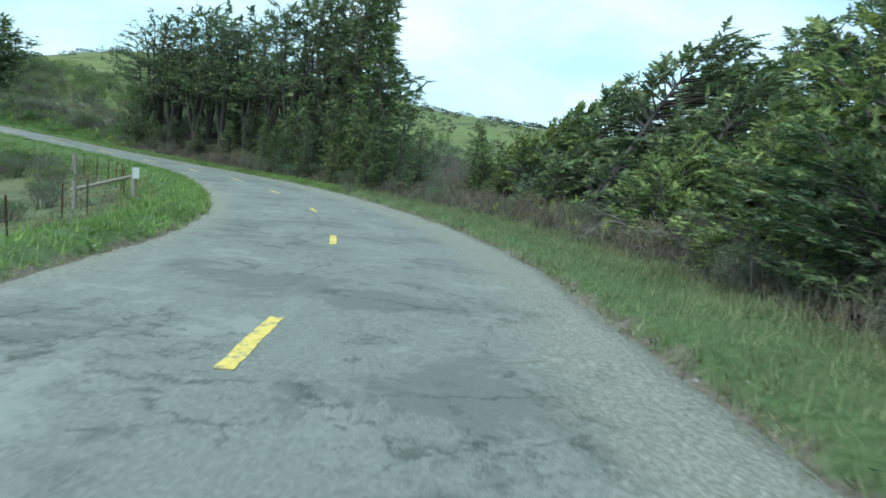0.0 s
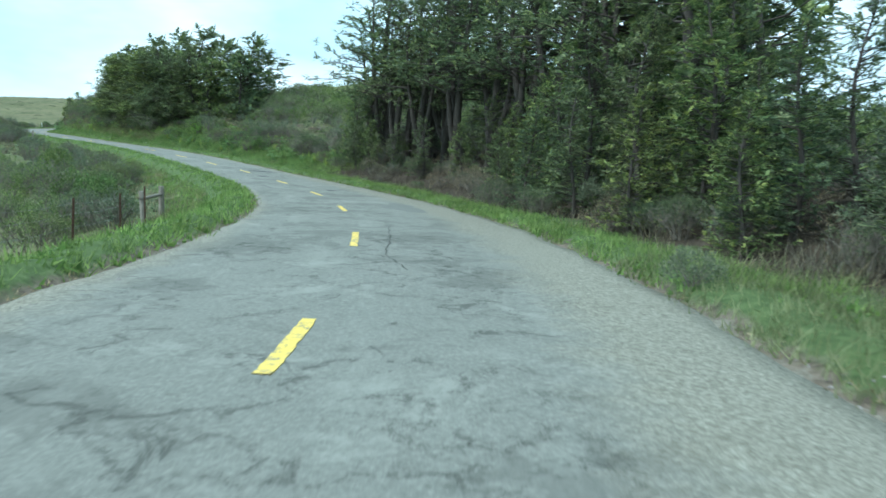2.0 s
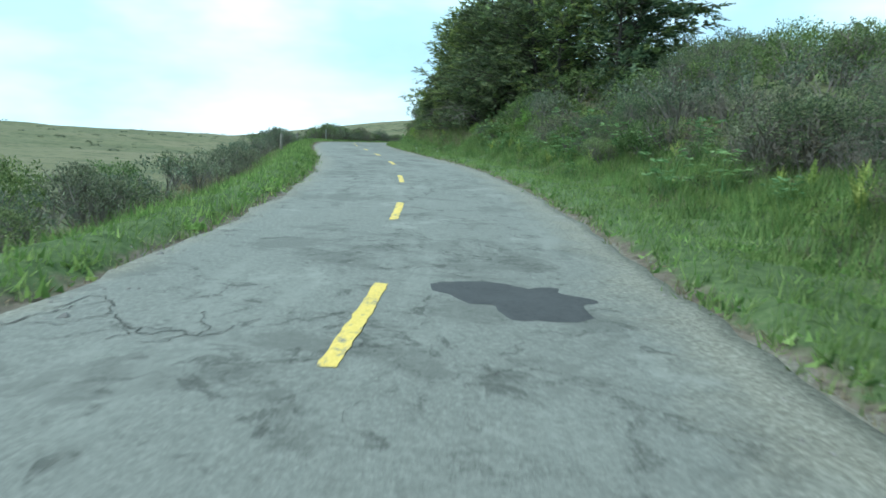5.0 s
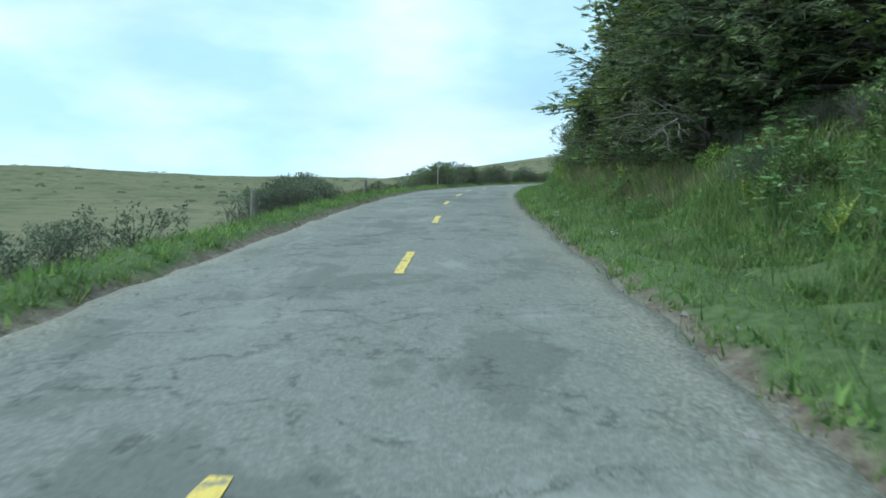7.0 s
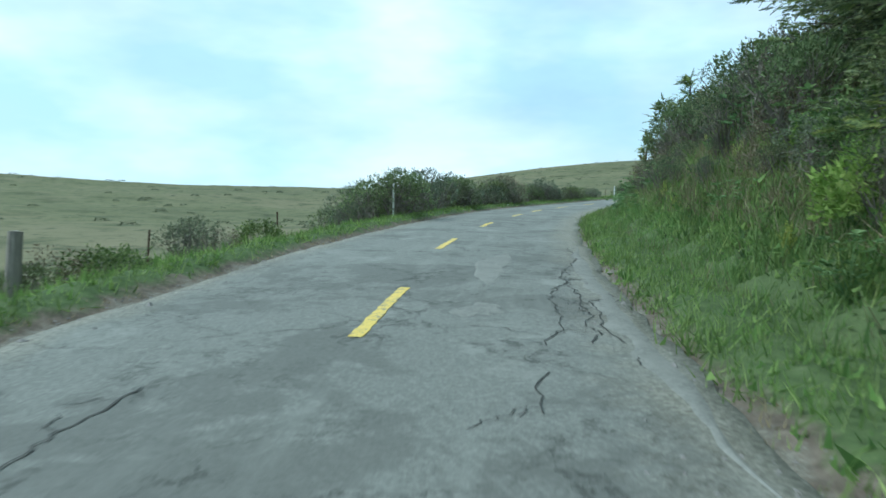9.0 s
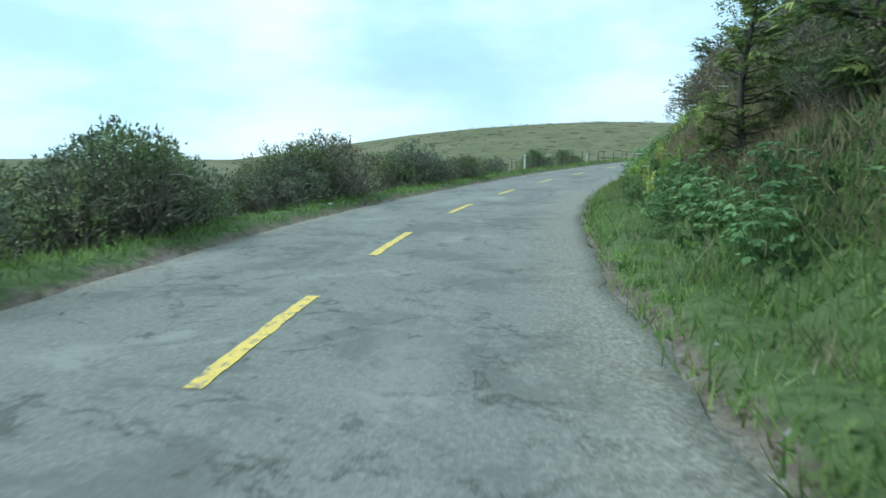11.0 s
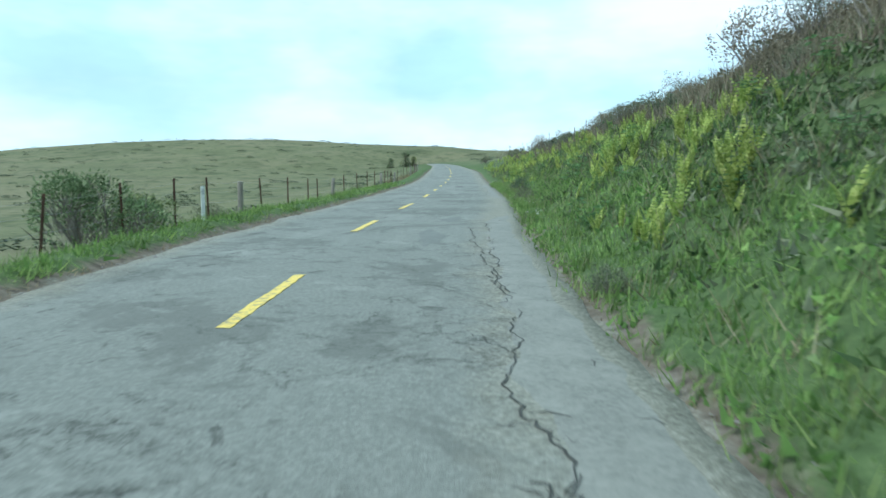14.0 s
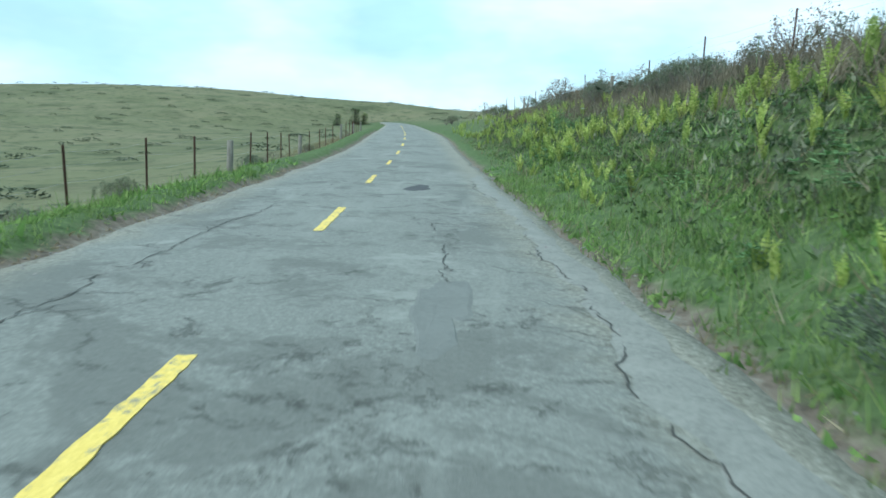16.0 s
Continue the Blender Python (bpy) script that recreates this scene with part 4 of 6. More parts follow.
# tall open-trunked stand beyond the first bend, and the full firs at its near end
for k, (kind, s, d, size, turn) in enumerate((
    ("f", 40.2, 8.4, 1.12, 10), ("f", 41.5, 11.0, 1.0, 130), ("f", 38.6, 9.2, 0.80, 70), ("f", 34.5, 8.2, 0.36, 40), ("f", 37.5, 7.6, 0.48, 90),
    ("f", 36.2, 6.6, 0.40, 200), ("f", 38.4, 6.2, 0.42, 30), ("f", 40.6, 6.0, 0.45, 160), ("f", 43.0, 6.3, 0.42, 80), ("f", 45.3, 6.7, 0.38, 300), ("f", 34.2, 7.0, 0.32, 250), ("f", 48.2, 6.9, 0.30, 20), ("f", 32.2, 8.0, 0.30, 110), ("f", 30.0, 9.6, 0.31, 60), ("f", 28.4, 9.0, 0.28, 190),
    ("f", 42.0, 7.8, 0.45, 10), ("f", 43.5, 11.5, 1.0, 200), ("t", 44.5, 9.0, 0.98, 0), ("t", 47.0, 8.2, 0.92, 40), ("t", 48.0, 11.0, 1.0, -20),
    ("t", 50.0, 8.6, 0.92, 15), ("t", 52.0, 12.0, 1.0, 60), ("t", 53.5, 9.2, 0.88, 200), ("t", 55.5, 8.2, 0.88, -30), ("t", 57.0, 11.5, 0.95, 80),
    ("t", 59.0, 9.2, 0.88, 20), ("t", 61.5, 7.8, 0.80, -10), ("t", 63.5, 9.8, 0.70, 160), ("f", 46.0, 14.0, 0.95, 20), ("f", 50.5, 14.5, 0.9, 100), ("f", 55.0, 15.0, 0.8, 40), ("f", 59.5, 13.5, 0.75, 140),
    ("t", 45.5, 12.5, 1.0, 90), ("t", 58.0, 7.6, 0.78, 50), ("f", 49.0, 7.4, 0.30, 30), ("f", 53.0, 7.2, 0.26, 80), ("f", 56.5, 7.0, 0.28, 150), ("f", 35.5, 6.9, 0.27, 20), ("f", 38.8, 6.8, 0.33, 60), ("f", 40.8, 6.6, 0.28, 120),
    ("f", 44.2, 7.0, 0.36, 70), ("f", 46.8, 6.8, 0.30, 10), ("f", 51.0, 7.4, 0.34, 0), ("f", 60.0, 7.0, 0.25, 60), ("f", 54.0, 11.0, 0.55, 20), ("f", 47.5, 13.0, 0.6, 50), ("f", 58.5, 12.0, 0.55, 10), ("t", 60.5, 9.6, 0.98, 30), ("t", 63.8, 8.0, 0.95, -20), ("t", 62.6, 11.2, 1.0, 70), ("f", 36.6, 5.3, 0.27, 0), ("f", 39.6, 5.2, 0.30, 90), ("f", 42.4, 5.1, 0.28, 30), ("f", 33.8, 5.9, 0.24, 60), ("f", 31.5, 6.6, 0.25, 10), ("f", 45.6, 5.4, 0.22, 200), ("f", 62.0, 6.4, 0.27, 40), ("f", 64.5, 6.6, 0.24, 100), ("t", 66.0, 8.6, 0.85, 200), ("f", 67.0, 7.6, 0.38, 0), ("f", 65.3, 7.2, 0.42, 60), ("f", 64.0, 7.4, 0.45, 20),
)):
    meshes = BACK[kind][k % 2] if d >= 11 else FIR[k % 3] if kind == "f" else TALL[k % 3]
    label = "dense dark green fir with branches to the ground" if kind == "f" else "tall dark conifer with a bare lower trunk"
    tree(label, meshes, spot(s, d), LEE + turn, size, group="roadside conifer stand")

# wind-swept cypresses near the start
for k, (s, d, size, turn) in enumerate(((25.0, 11.0, 0.84, 0), (21.6, 10.4, 1.22, 4), (28.0, 12.2, 0.86, -10), (17.6, 9.8, 0.82, 5), (13.4, 10.4, 1.28, 5), (11.0, 9.4, 1.15, -12),
                                        (8.6, 9.2, 1.1, 10), (15.5, 13.0, 1.4, 20), (5.6, 8.6, 0.9, 0), (11.0, 13.6, 1.35, -5), (1.0, 11.0, 1.1, 8), (30.5, 10.4, 0.42, 0), (7.0, 13.0, 1.5, 0),
                                        (20.0, 14.5, 0.85, 10), (13.6, 8.6, 0.62, 30), (9.6, 7.8, 0.55, 15), (6.8, 7.2, 0.55, -8), (16.0, 8.4, 0.5, 40), (18.8, 12.0, 1.12, 15), (23.4, 12.5, 1.05, 5),
                                        (26.8, 9.8, 0.76, -5), (23.2, 8.8, 0.5, 20), (20.0, 8.6, 0.48, 0), (11.6, 7.6, 0.5, 60), (4.2, 7.0, 0.6, 20), (8.2, 7.4, 0.45, 130), (14.8, 7.9, 0.4, 100), (9.8, 10.6, 1.0, 20), (7.2, 10.2, 0.95, -5), (12.2, 11.4, 1.15, 40), (5.0, 10.4, 1.0, 15), (10.4, 11.8, 1.25, 10), (8.8, 11.4, 1.2, 25))):
    tree("wind-swept cypress leaning over the roadside brush", BACK["s"][k % 2] if d >= 12 else SWEPT[k % 3], spot(s, d, 0.25), LEE + turn - 15, size, group="wind-swept cypresses", name="cypress_tree")

# thick clump on the steep bank
for k, (s, d, size, turn) in enumerate(((90.4, 10.6, 0.9, 0), (93.0, 13.0, 1.1, 20), (94.0, 9.4, 0.9, -15), (97.0, 12.0, 1.15, 10), (99.5, 8.4, 0.85, 30), (102.0, 12.0, 1.2, -10),
                                        (105.0, 9.0, 1.0, 5), (107.5, 11.5, 1.2, 15), (110.0, 8.4, 1.0, -5), (112.5, 10.5, 1.1, 0), (114.8, 7.6, 0.75, 170), (117.0, 10.6, 1.0, 160),
                                        (98.0, 7.2, 0.55, 0), (103.5, 7.0, 0.55, 60), (108.5, 6.8, 0.5, 20), (98.6, 8.0, 0.95, 190), (101.6, 8.2, 1.1, 180), (104.2, 7.9, 1.05, 200), (107.0, 8.0, 1.05, 170), (95.8, 8.8, 1.0, 185), (110.6, 7.6, 0.95, 190),
                                        (100.5, 6.0, 0.40, 180), (102.3, 6.4, 0.5, 120), (104.8, 5.8, 0.42, 200), (106.8, 5.7, 0.36, 60), (109.6, 5.6, 0.42, 180), (112.6, 5.8, 0.42, 190), (98.4, 6.3, 0.42, 150), (114.6, 6.4, 0.5, 180), (116.2, 8.2, 0.9, 180), (118.4, 9.0, 0.95, 150), (121.2, 9.6, 0.85, 190), (119.2, 7.6, 0.55, 200), (117.2, 6.9, 0.42, 170), (123.5, 9.0, 0.6, 20))):
    tree("dense wind-shaped conifer rooted in the steep bank", BACK["d"][k % 2] if d >= 10.5 else DENSE[k % 3], spot(s, d, 0.3), LEE + turn, size, group="bank conifer clump", low=0.88)
for s, d, size, turn in ((160.8, 6.9, 0.50, 180), (163.5, 8.2, 0.5, 90), (158.4, 8.0, 0.42, 200)):
    tree("small dark conifer leaning out of the steep bank", DENSE[0], spot(s, d, 0.3), LEE + turn, size, group="bank conifers", low=0.8)
for k, (s, d, size) in enumerate(((138.6, 5.7, 0.95), (141.0, 5.0, 0.75), (137.4, 6.6, 1.0))):
    tree("young bright green fir growing on the bank", YOUNG[k % 2], spot(s, d), 50 * k, size, group="young firs")
# pair of dark trees far up the road
for k, (x, y, size) in enumerate(((-210.6, 286.0, 0.70), (-213.5, 283.0, 0.50), (-208.8, 287.5, 0.48))):
    z = float(land(np.array([x]), np.array([y]))[0])
    tree("lone dark conifer by the road's far bend", DENSE[k % 3], Vector((x, y, z - 0.2)), 40 * k, size, group="far conifers", low=0.85)

# ---- shrubs, ferns and herbs ----


def shrub(seed, leaf, clumps=85, per=22, size=0.052, open_low=0.35, wood=DEADWOOD):
    """A rounded shrub about 1 m high: woody stems and clumps of small leaves."""
    rs = np.random.RandomState(seed)
    stems, tips = [], []
    for k in range(24):
        az, out = rs.uniform(0, 6.283), rs.uniform(0.15, 0.75)
        f = np.linspace(0, 1, 4)
        top = rs.uniform(0.55, 0.98)
        pts = np.stack([math.cos(az) * out * f**1.3, math.sin(az) * out * f**1.3, top * f - 0.08], 1) + rs.normal(0, 0.035, (4, 3)) * f[:, None]
        stems.append(tube(pts, 0.014 * (1 - f) + 0.004, 4))
        tips.append(pts[-1])
    an = rs.uniform(0, 6.283, clumps)
    hz = rs.uniform(open_low, 1.0, clumps) ** 0.8
    rad = 0.78 * np.sqrt(np.clip(1 - (hz - 0.35) ** 2 / 0.5, 0.05, 1)) * rs.uniform(0.55, 1.05, clumps)
    c = np.stack([np.cos(an) * rad, np.sin(an) * rad, hz * rs.uniform(0.86, 1.08, clumps)], 1)
    if open_low > 0.5:
        c = np.array(tips)[rs.randint(len(tips), size=clumps)] + rs.normal(0, 0.05, (clumps, 3)) * np.array([1, 1, 0.6])
    b = np.repeat(c, per, 0) + rs.uniform(-1, 1, (clumps * per, 3)) * np.array([0.10, 0.10, 0.14]) * (1.0 if clumps < 120 else 0.62)
    way = unit(b * np.array([1, 1, 0.7]) + np.array([0, 0, 0.2])) + rs.normal(0, 0.6, b.shape)
    return (joined(stems), wood), (blades(b, way, rs.uniform(0.8, 1.6, len(b)) * size, rs.uniform(0.55, 0.85, len(b)) * size, rs), leaf)


def coyote(seed, leaf, tufts=420, per=11, size=0.029, lobes=9):
    """A wind-cropped bush about 1 m high: grey twigs inside, leaf tufts over the tops of several rounded heads."""
    rs = np.random.RandomState(seed)
    az = np.arange(lobes) * 2.4 + rs.uniform(-0.4, 0.4, lobes)
    far = rs.uniform(0.12, 0.58, lobes)
    c = np.stack([np.cos(az) * far, np.sin(az) * far, rs.uniform(0.42, 0.74, lobes) - 0.18 * far], 1)
    r = rs.uniform(0.22, 0.36, lobes)
    wood = []
    f = np.linspace(0, 1, 4)[:, None]
    for k in range(lobes):
        root = np.array([0.14 * math.cos(az[k]), 0.14 * math.sin(az[k]), -0.08])
        line = root * (1 - f) + c[k] * f + rs.normal(0, 0.04, (4, 3)) * f
        wood.append(tube(line, 0.020 * (1 - f[:, 0]) + 0.007, 3))
        for j in range(4):
            e = c[k] + unit(rs.normal(0, 1, 3) + np.array([0, 0, 0.8])) * r[k] * 1.05
            wood.append(tube(line[1 + j % 3] * (1 - f) + e * f + rs.normal(0, 0.025, (4, 3)) * f, 0.009 * (1 - f[:, 0]) + 0.003, 3))
    m = 420
    k = rs.randint(lobes, size=m)
    go = unit(rs.normal(0, 1, (m, 3)) + np.array([0, 0, 0.5]))
    inner = c[k] + go * (r[k] * rs.uniform(0.0, 0.85, m))[:, None] - np.array([0, 0, 1.0]) * rs.uniform(0, 0.42, (m, 1))
    inner[:, 2] = np.maximum(inner[:, 2], 0.0)
    wood.append(leaves(inner, go * 0.8 + np.array([0, 0, 0.7]), rs.uniform(0.10, 0.26, m), rs.uniform(0.008, 0.016, m), rs))
    k = rs.randint(lobes, size=tufts)
    go = unit(rs.normal(0, 1, (tufts, 3)) * np.array([1, 1, 0.8]) + np.array([0, 0, 0.55]))
    b = c[k] + go * (r[k] * rs.uniform(0.88, 1.12, tufts))[:, None]
    b = np.repeat(b, per, 0) + rs.normal(0, 0.028, (tufts * per, 3))
    way = np.repeat(go, per, 0) + rs.normal(0, 0.6, b.shape) + np.array([0, 0, 0.3])
    return (joined(wood), TWIG), (blades(b, way, rs.uniform(0.9, 1.7, len(b)) * size, rs.uniform(0.5, 0.9, len(b)) * size, rs), leaf)


def fern(seed, fronds=9):
    """A tuft of long upright fronds, each a rib with paired leaflets."""
    rs = np.random.RandomState(seed)
    out = []
    for k in range(fronds):
        az, reach, h = rs.uniform(0, 6.283), rs.uniform(0.10, 0.42), rs.uniform(0.6, 1.1)
        n = 11
        f = np.linspace(0.06, 1, n)
        rib = np.stack([math.cos(az) * reach * f**1.5, math.sin(az) * reach * f**1.5, h * (f - 0.16 * f**3)], 1)
        turn = az + rs.uniform(-0.9, 0.9)
        across = np.array([-math.sin(turn), math.cos(turn), 0.1])
        wide = 0.075 * np.sin(np.clip(f, 0, 1) * math.pi * 0.88 + 0.28)
        for sgn in (-1, 1):
            way = unit(sgn * across + unit(np.gradient(rib, axis=0)) * 0.55)
            flat = unit(np.cross(way, np.cross(across, unit(np.gradient(rib, axis=0)))))
            ln = (wide * 1.15)[:, None]
            mid = rib + way * ln * 0.5
            v = np.stack([rib, mid + flat * 0.038, rib + way * ln, mid - flat * 0.038], 1).reshape(-1, 3)
            out.append((v, np.arange(4 * n).reshape(n, 4)))
    return mesh_of("fronds", *joined(out), FERN)


def herb(seed, stalks=24, leaf=0.125, tall=0.75, droop=0.30):
    """A broad-leaved plant: stems, each with a lobed leaf of five blades."""
    rs = np.random.RandomState(seed)
    stems, lobes = [], []
    for k in range(stalks):
        az, reach, h = rs.uniform(0, 6.283), rs.uniform(0.05, 0.45), rs.uniform(0.25, tall)
        f = np.linspace(0, 1, 3)
        pts = np.stack([math.cos(az) * reach * f, math.sin(az) * reach * f, h * f], 1)
        stems.append(tube(pts, 0.003 * (1 - f) + 0.002, 3))
        spread = rs.uniform(-1.1, 1.1, 6)
        a0 = az + np.array([-1.5, -0.75, 0, 0.75, 1.5, 0.3])
        way = np.stack([np.cos(a0), np.sin(a0), droop + 0.25 * spread], 1)
        n = len(a0)
        base = np.repeat(pts[-1:], n, 0)
        up = np.tile(np.array([[0.0, 0, 1.0]]), (n, 1)) + rs.normal(0, 0.18, (n, 3))
        other = unit(np.cross(way, up))
        ln = leaf * rs.uniform(0.7, 1.1, (n, 1))
        v = np.stack([base, base + way * ln * 0.55 + other * ln * 0.30, base + way * ln + np.array([0, 0, -0.12]) * ln, base + way * ln * 0.55 - other * ln * 0.30], 1).reshape(-1, 3)
        lobes.append((v, np.arange(4 * n).reshape(n, 4)))
    return mesh_of("stems", *joined(stems), BROAD), mesh_of("leaf_rosette", *joined(lobes), BROAD)


def umbel(seed):
    """A flat white flower head of many small florets on rays."""
    rs = np.random.RandomState(seed)
    f = np.linspace(0, 1, 4)
    stem = tube(np.stack([0.04 * f**2, 0 * f, 1.0 * f], 1), np.full(4, 0.008), 5)
    rays, heads = [], []
    for k in range(18):
        az, r = k * 2.4, 0.13 * math.sqrt((k + 0.5) / 18)
        e = np.array([0.04 + r * math.cos(az), r * math.sin(az), 1.07 + rs.uniform(-0.01, 0.01)])
        rays.append(tube(np.linspace((0.04, 0, 1.0), e, 3), np.full(3, 0.003), 3))
        b = np.repeat(e[None], 10, 0)
        heads.append(leaves(b, rs.normal(0, 1, (10, 3)) * np.array([1, 1, 0.25]) + np.array([0, 0, 0.25]), 0.035, 0.03, rs))
    return mesh_of("stem", *stem, BROAD), mesh_of("rays", *joined(rays), BROAD), mesh_of("florets", *joined(heads), PETAL)


SHRUBS = {
    "grey": [shrub(k, BRUSH) for k in (51, 52, 53)],
    "green": [shrub(k, BRUSH_GREEN, 88, 22, 0.06, 0.15) for k in (54, 55)],
    "brown": [shrub(k, BROWN, 66, 18, 0.044, 0.2) for k in (56, 57)],
    "thin": [shrub(k, BRUSH, 34, 20, 0.05, 0.62) for k in (58, 59)],
    "bright": [shrub(k, BRIGHT, 70, 18, 0.085, 0.12) for k in (50, 60)],
}
SHRUBS["grey_tall"] = [shrub(k, BRUSH, 210, 16, 0.036, 0.2) for k in (151, 152)]
SHRUBS["green_tall"] = [shrub(k, BRUSH_GREEN, 210, 16, 0.038, 0.15) for k in (154, 155)]
SHRUBS["brown_tall"] = [shrub(k, BROWN, 180, 15, 0.032, 0.15) for k in (156, 157)]
SHRUBS["coyote"] = [coyote(k, BRUSH_OLIVE) for k in (251, 252, 253)]
# brush standing in shade, the dark put into its leaf colour
SHRUBS["shade"] = [coyote(k, NEEDLES, 460, 11, 0.026) for k in (256, 257)]
SHRUBS["dull"] = [coyote(k, BRUSH, 300) for k in (254, 255)]
SHRUB_LABEL = {
    "coyote": "rounded green brush with grey twigs inside",
    "shade": "dense bush on the steep bank, its shade put into dark green leaves",
    "dull": "grey-green twiggy brush, half bare",
    "grey": "grey-green coyote brush with woody stems",
    "green": "fresh green leafy shrub on the roadside",
    "brown": "dry brown shrub with bare twigs",
    "thin": "leggy half-bare shrub with leaf tufts on top",
    "bright": "bright yellow-green leafy bush on the bank",
}


def plant(name, meshes, parts, label, category, group, p, size, turn, squash=1.0):
    base = thing(name, label, category, group, Matrix.Translation(p) @ Matrix.Rotation(turn, 4, "Z") @ Matrix.Diagonal((size, size, size * squash, 1)))
    for nm, me in zip(parts, meshes):
        ob = part_mesh(nm, me, base)
        if nm in ("foliage", "fronds", "woody_base", "stalk", "ray_frame"):
            tagged(ob, kind="stuff")
    return base


SHRUB_MESH = {kind: [(mesh_of("woody_base", *w[0], w[1]), mesh_of("foliage", *f[0], f[1])) for w, f in some] for kind, some in SHRUBS.items()}
REST = {}  # what is too far or too deep in the brush to be told apart


def scatter_shrubs(seed, count, own, s0, s1, d_of, kinds, sizes, group):
    """Shrubs along a stretch; the `own` nearest to the road are things, the others join the brush behind them."""
    rs = np.random.RandomState(seed)
    s = s0 + (s1 - s0) * (np.arange(count) + rs.uniform(0.1, 0.9, count)) / count
    d = np.array([d_of(v, rs) for v in s])
    p = at(s, d)
    first = set(np.argsort(np.abs(d))[: int(0.66 * own)].tolist())
    for k in range(count):
        kind, size, turn, tall = kinds[rs.randint(len(kinds))], rs.uniform(*sizes), rs.uniform(0, 6.28), rs.uniform(0.8, 1.1)
        label = SHRUB_LABEL[kind]
        if size > 1.35 and kind + "_tall" in SHRUBS:
            kind += "_tall"
        n = rs.randint(len(SHRUBS[kind]))
        if k in first:
            plant("shrub", SHRUB_MESH[kind][n], ("woody_base", "foliage"), label, "shrub", group, Vector(p[k]) - Vector((0, 0, 0.06)), size, turn, tall)
            continue
        c, sn = math.cos(turn), math.sin(turn)
        m = np.array([[c, sn, 0], [-sn, c, 0], [0, 0, tall]]) * size
        for (v, f), mat in SHRUBS[kind][n]:
            half = len(f) * 2 // 5 if size < 1.35 else len(f) // 2
            REST.setdefault(mat.name, (mat, []))[1].append((v[: 3 * half] @ m + p[k] - np.array([0, 0, 0.06]), f[:half]) if mat is not DEADWOOD and mat is not TWIG else (v[:128] @ m + p[k] - np.array([0, 0, 0.06]), f[:96]) if mat is DEADWOOD else (v @ m + p[k] - np.array([0, 0, 0.06]), f))


foot = lambda s: float(side(np.array([s]), 3)[0])
left_edge = lambda s: float(side(np.array([s]), 1)[0])
# left of the road
scatter_shrubs(1, 14, 10, 47, 64, lambda s, r: -left_edge(s) - r.uniform(4.4, 7.5), ("coyote", "green", "dull"), (1.1, 1.6), "left roadside brush")
scatter_shrubs(2, 34, 20, 64, 96, lambda s, r: -left_edge(s) - r.uniform(2.6, 5.2), ("dull", "thin", "coyote", "dull", "thin"), (0.8, 1.5), "left roadside brush")
scatter_shrubs(3, 15, 12, 102.6, 109.5, lambda s, r: -left_edge(s) - r.uniform(1.7, 3.8), ("dull", "dull", "coyote"), (1.2, 1.75), "left roadside brush")
scatter_shrubs(35, 12, 10, 110, 120, lambda s, r: -left_edge(s) - r.uniform(2.2, 5.0), ("dull", "coyote", "brown"), (0.6, 1.15), "left roadside brush")
scatter_shrubs(4, 10, 8, 92, 102, lambda s, r: -left_edge(s) - r.uniform(2.6, 5.5), ("dull", "brown"), (0.35, 0.6), "left roadside brush")
scatter_shrubs(43, 12, 10, 111.5, 130, lambda s, r: -left_edge(s) - r.uniform(1.9, 3.6), ("brown", "dull", "green", "coyote"), (0.45, 0.9), "left roadside brush")
scatter_shrubs(5, 34, 24, 130.5, 148, lambda s, r: -left_edge(s) - r.uniform(1.5, 4.2), ("coyote", "dull", "coyote", "dull", "brown"), (1.5, 2.2), "roadside hedge of brush")
scatter_shrubs(34, 24, 18, 145, 161, lambda s, r: -left_edge(s) - r.uniform(1.5, 3.6), ("coyote", "dull", "dull", "coyote", "brown"), (1.6, 2.1), "roadside hedge of brush")
scatter_shrubs(10, 12, 10, 161, 168.5, lambda s, r: -left_edge(s) - r.uniform(1.6, 3.6), ("coyote", "dull", "dull"), (1.3, 1.8), "roadside hedge of brush")
for s, d, size in ((174.6, -4.4, 1.7), (175.8, -4.9, 1.5), (180.5, -4.5, 1.65), (182.0, -4.7, 1.3), (186.8, -5.0, 0.9), (193.5, -4.8, 0.55), (207.0, -4.6, 0.7)):
    plant("shrub", SHRUB_MESH["coyote" if size > 1 else "dull"][0], ("woody_base", "foliage"), "lone grey-green bush by the pasture fence", "shrub", "fence-line brush", spot(s, d, 0.06), size, s)
scatter_shrubs(7, 10, 8, 198, 250, lambda s, r: -left_edge(s) - r.uniform(2.0, 4.5), ("dull", "brown"), (0.4, 0.8), "fence-line brush")
scatter_shrubs(8, 10, 8, 8, 44, lambda s, r: -left_edge(s) - r.uniform(4.0, 9.0), ("dull", "coyote"), (0.7, 1.3), "left roadside brush")
scatter_shrubs(9, 26, 8, 50, 82, lambda s, r: -left_edge(s) - r.uniform(5.0, 10.5), ("coyote", "green", "dull"), (1.2, 1.8), "left roadside brush")
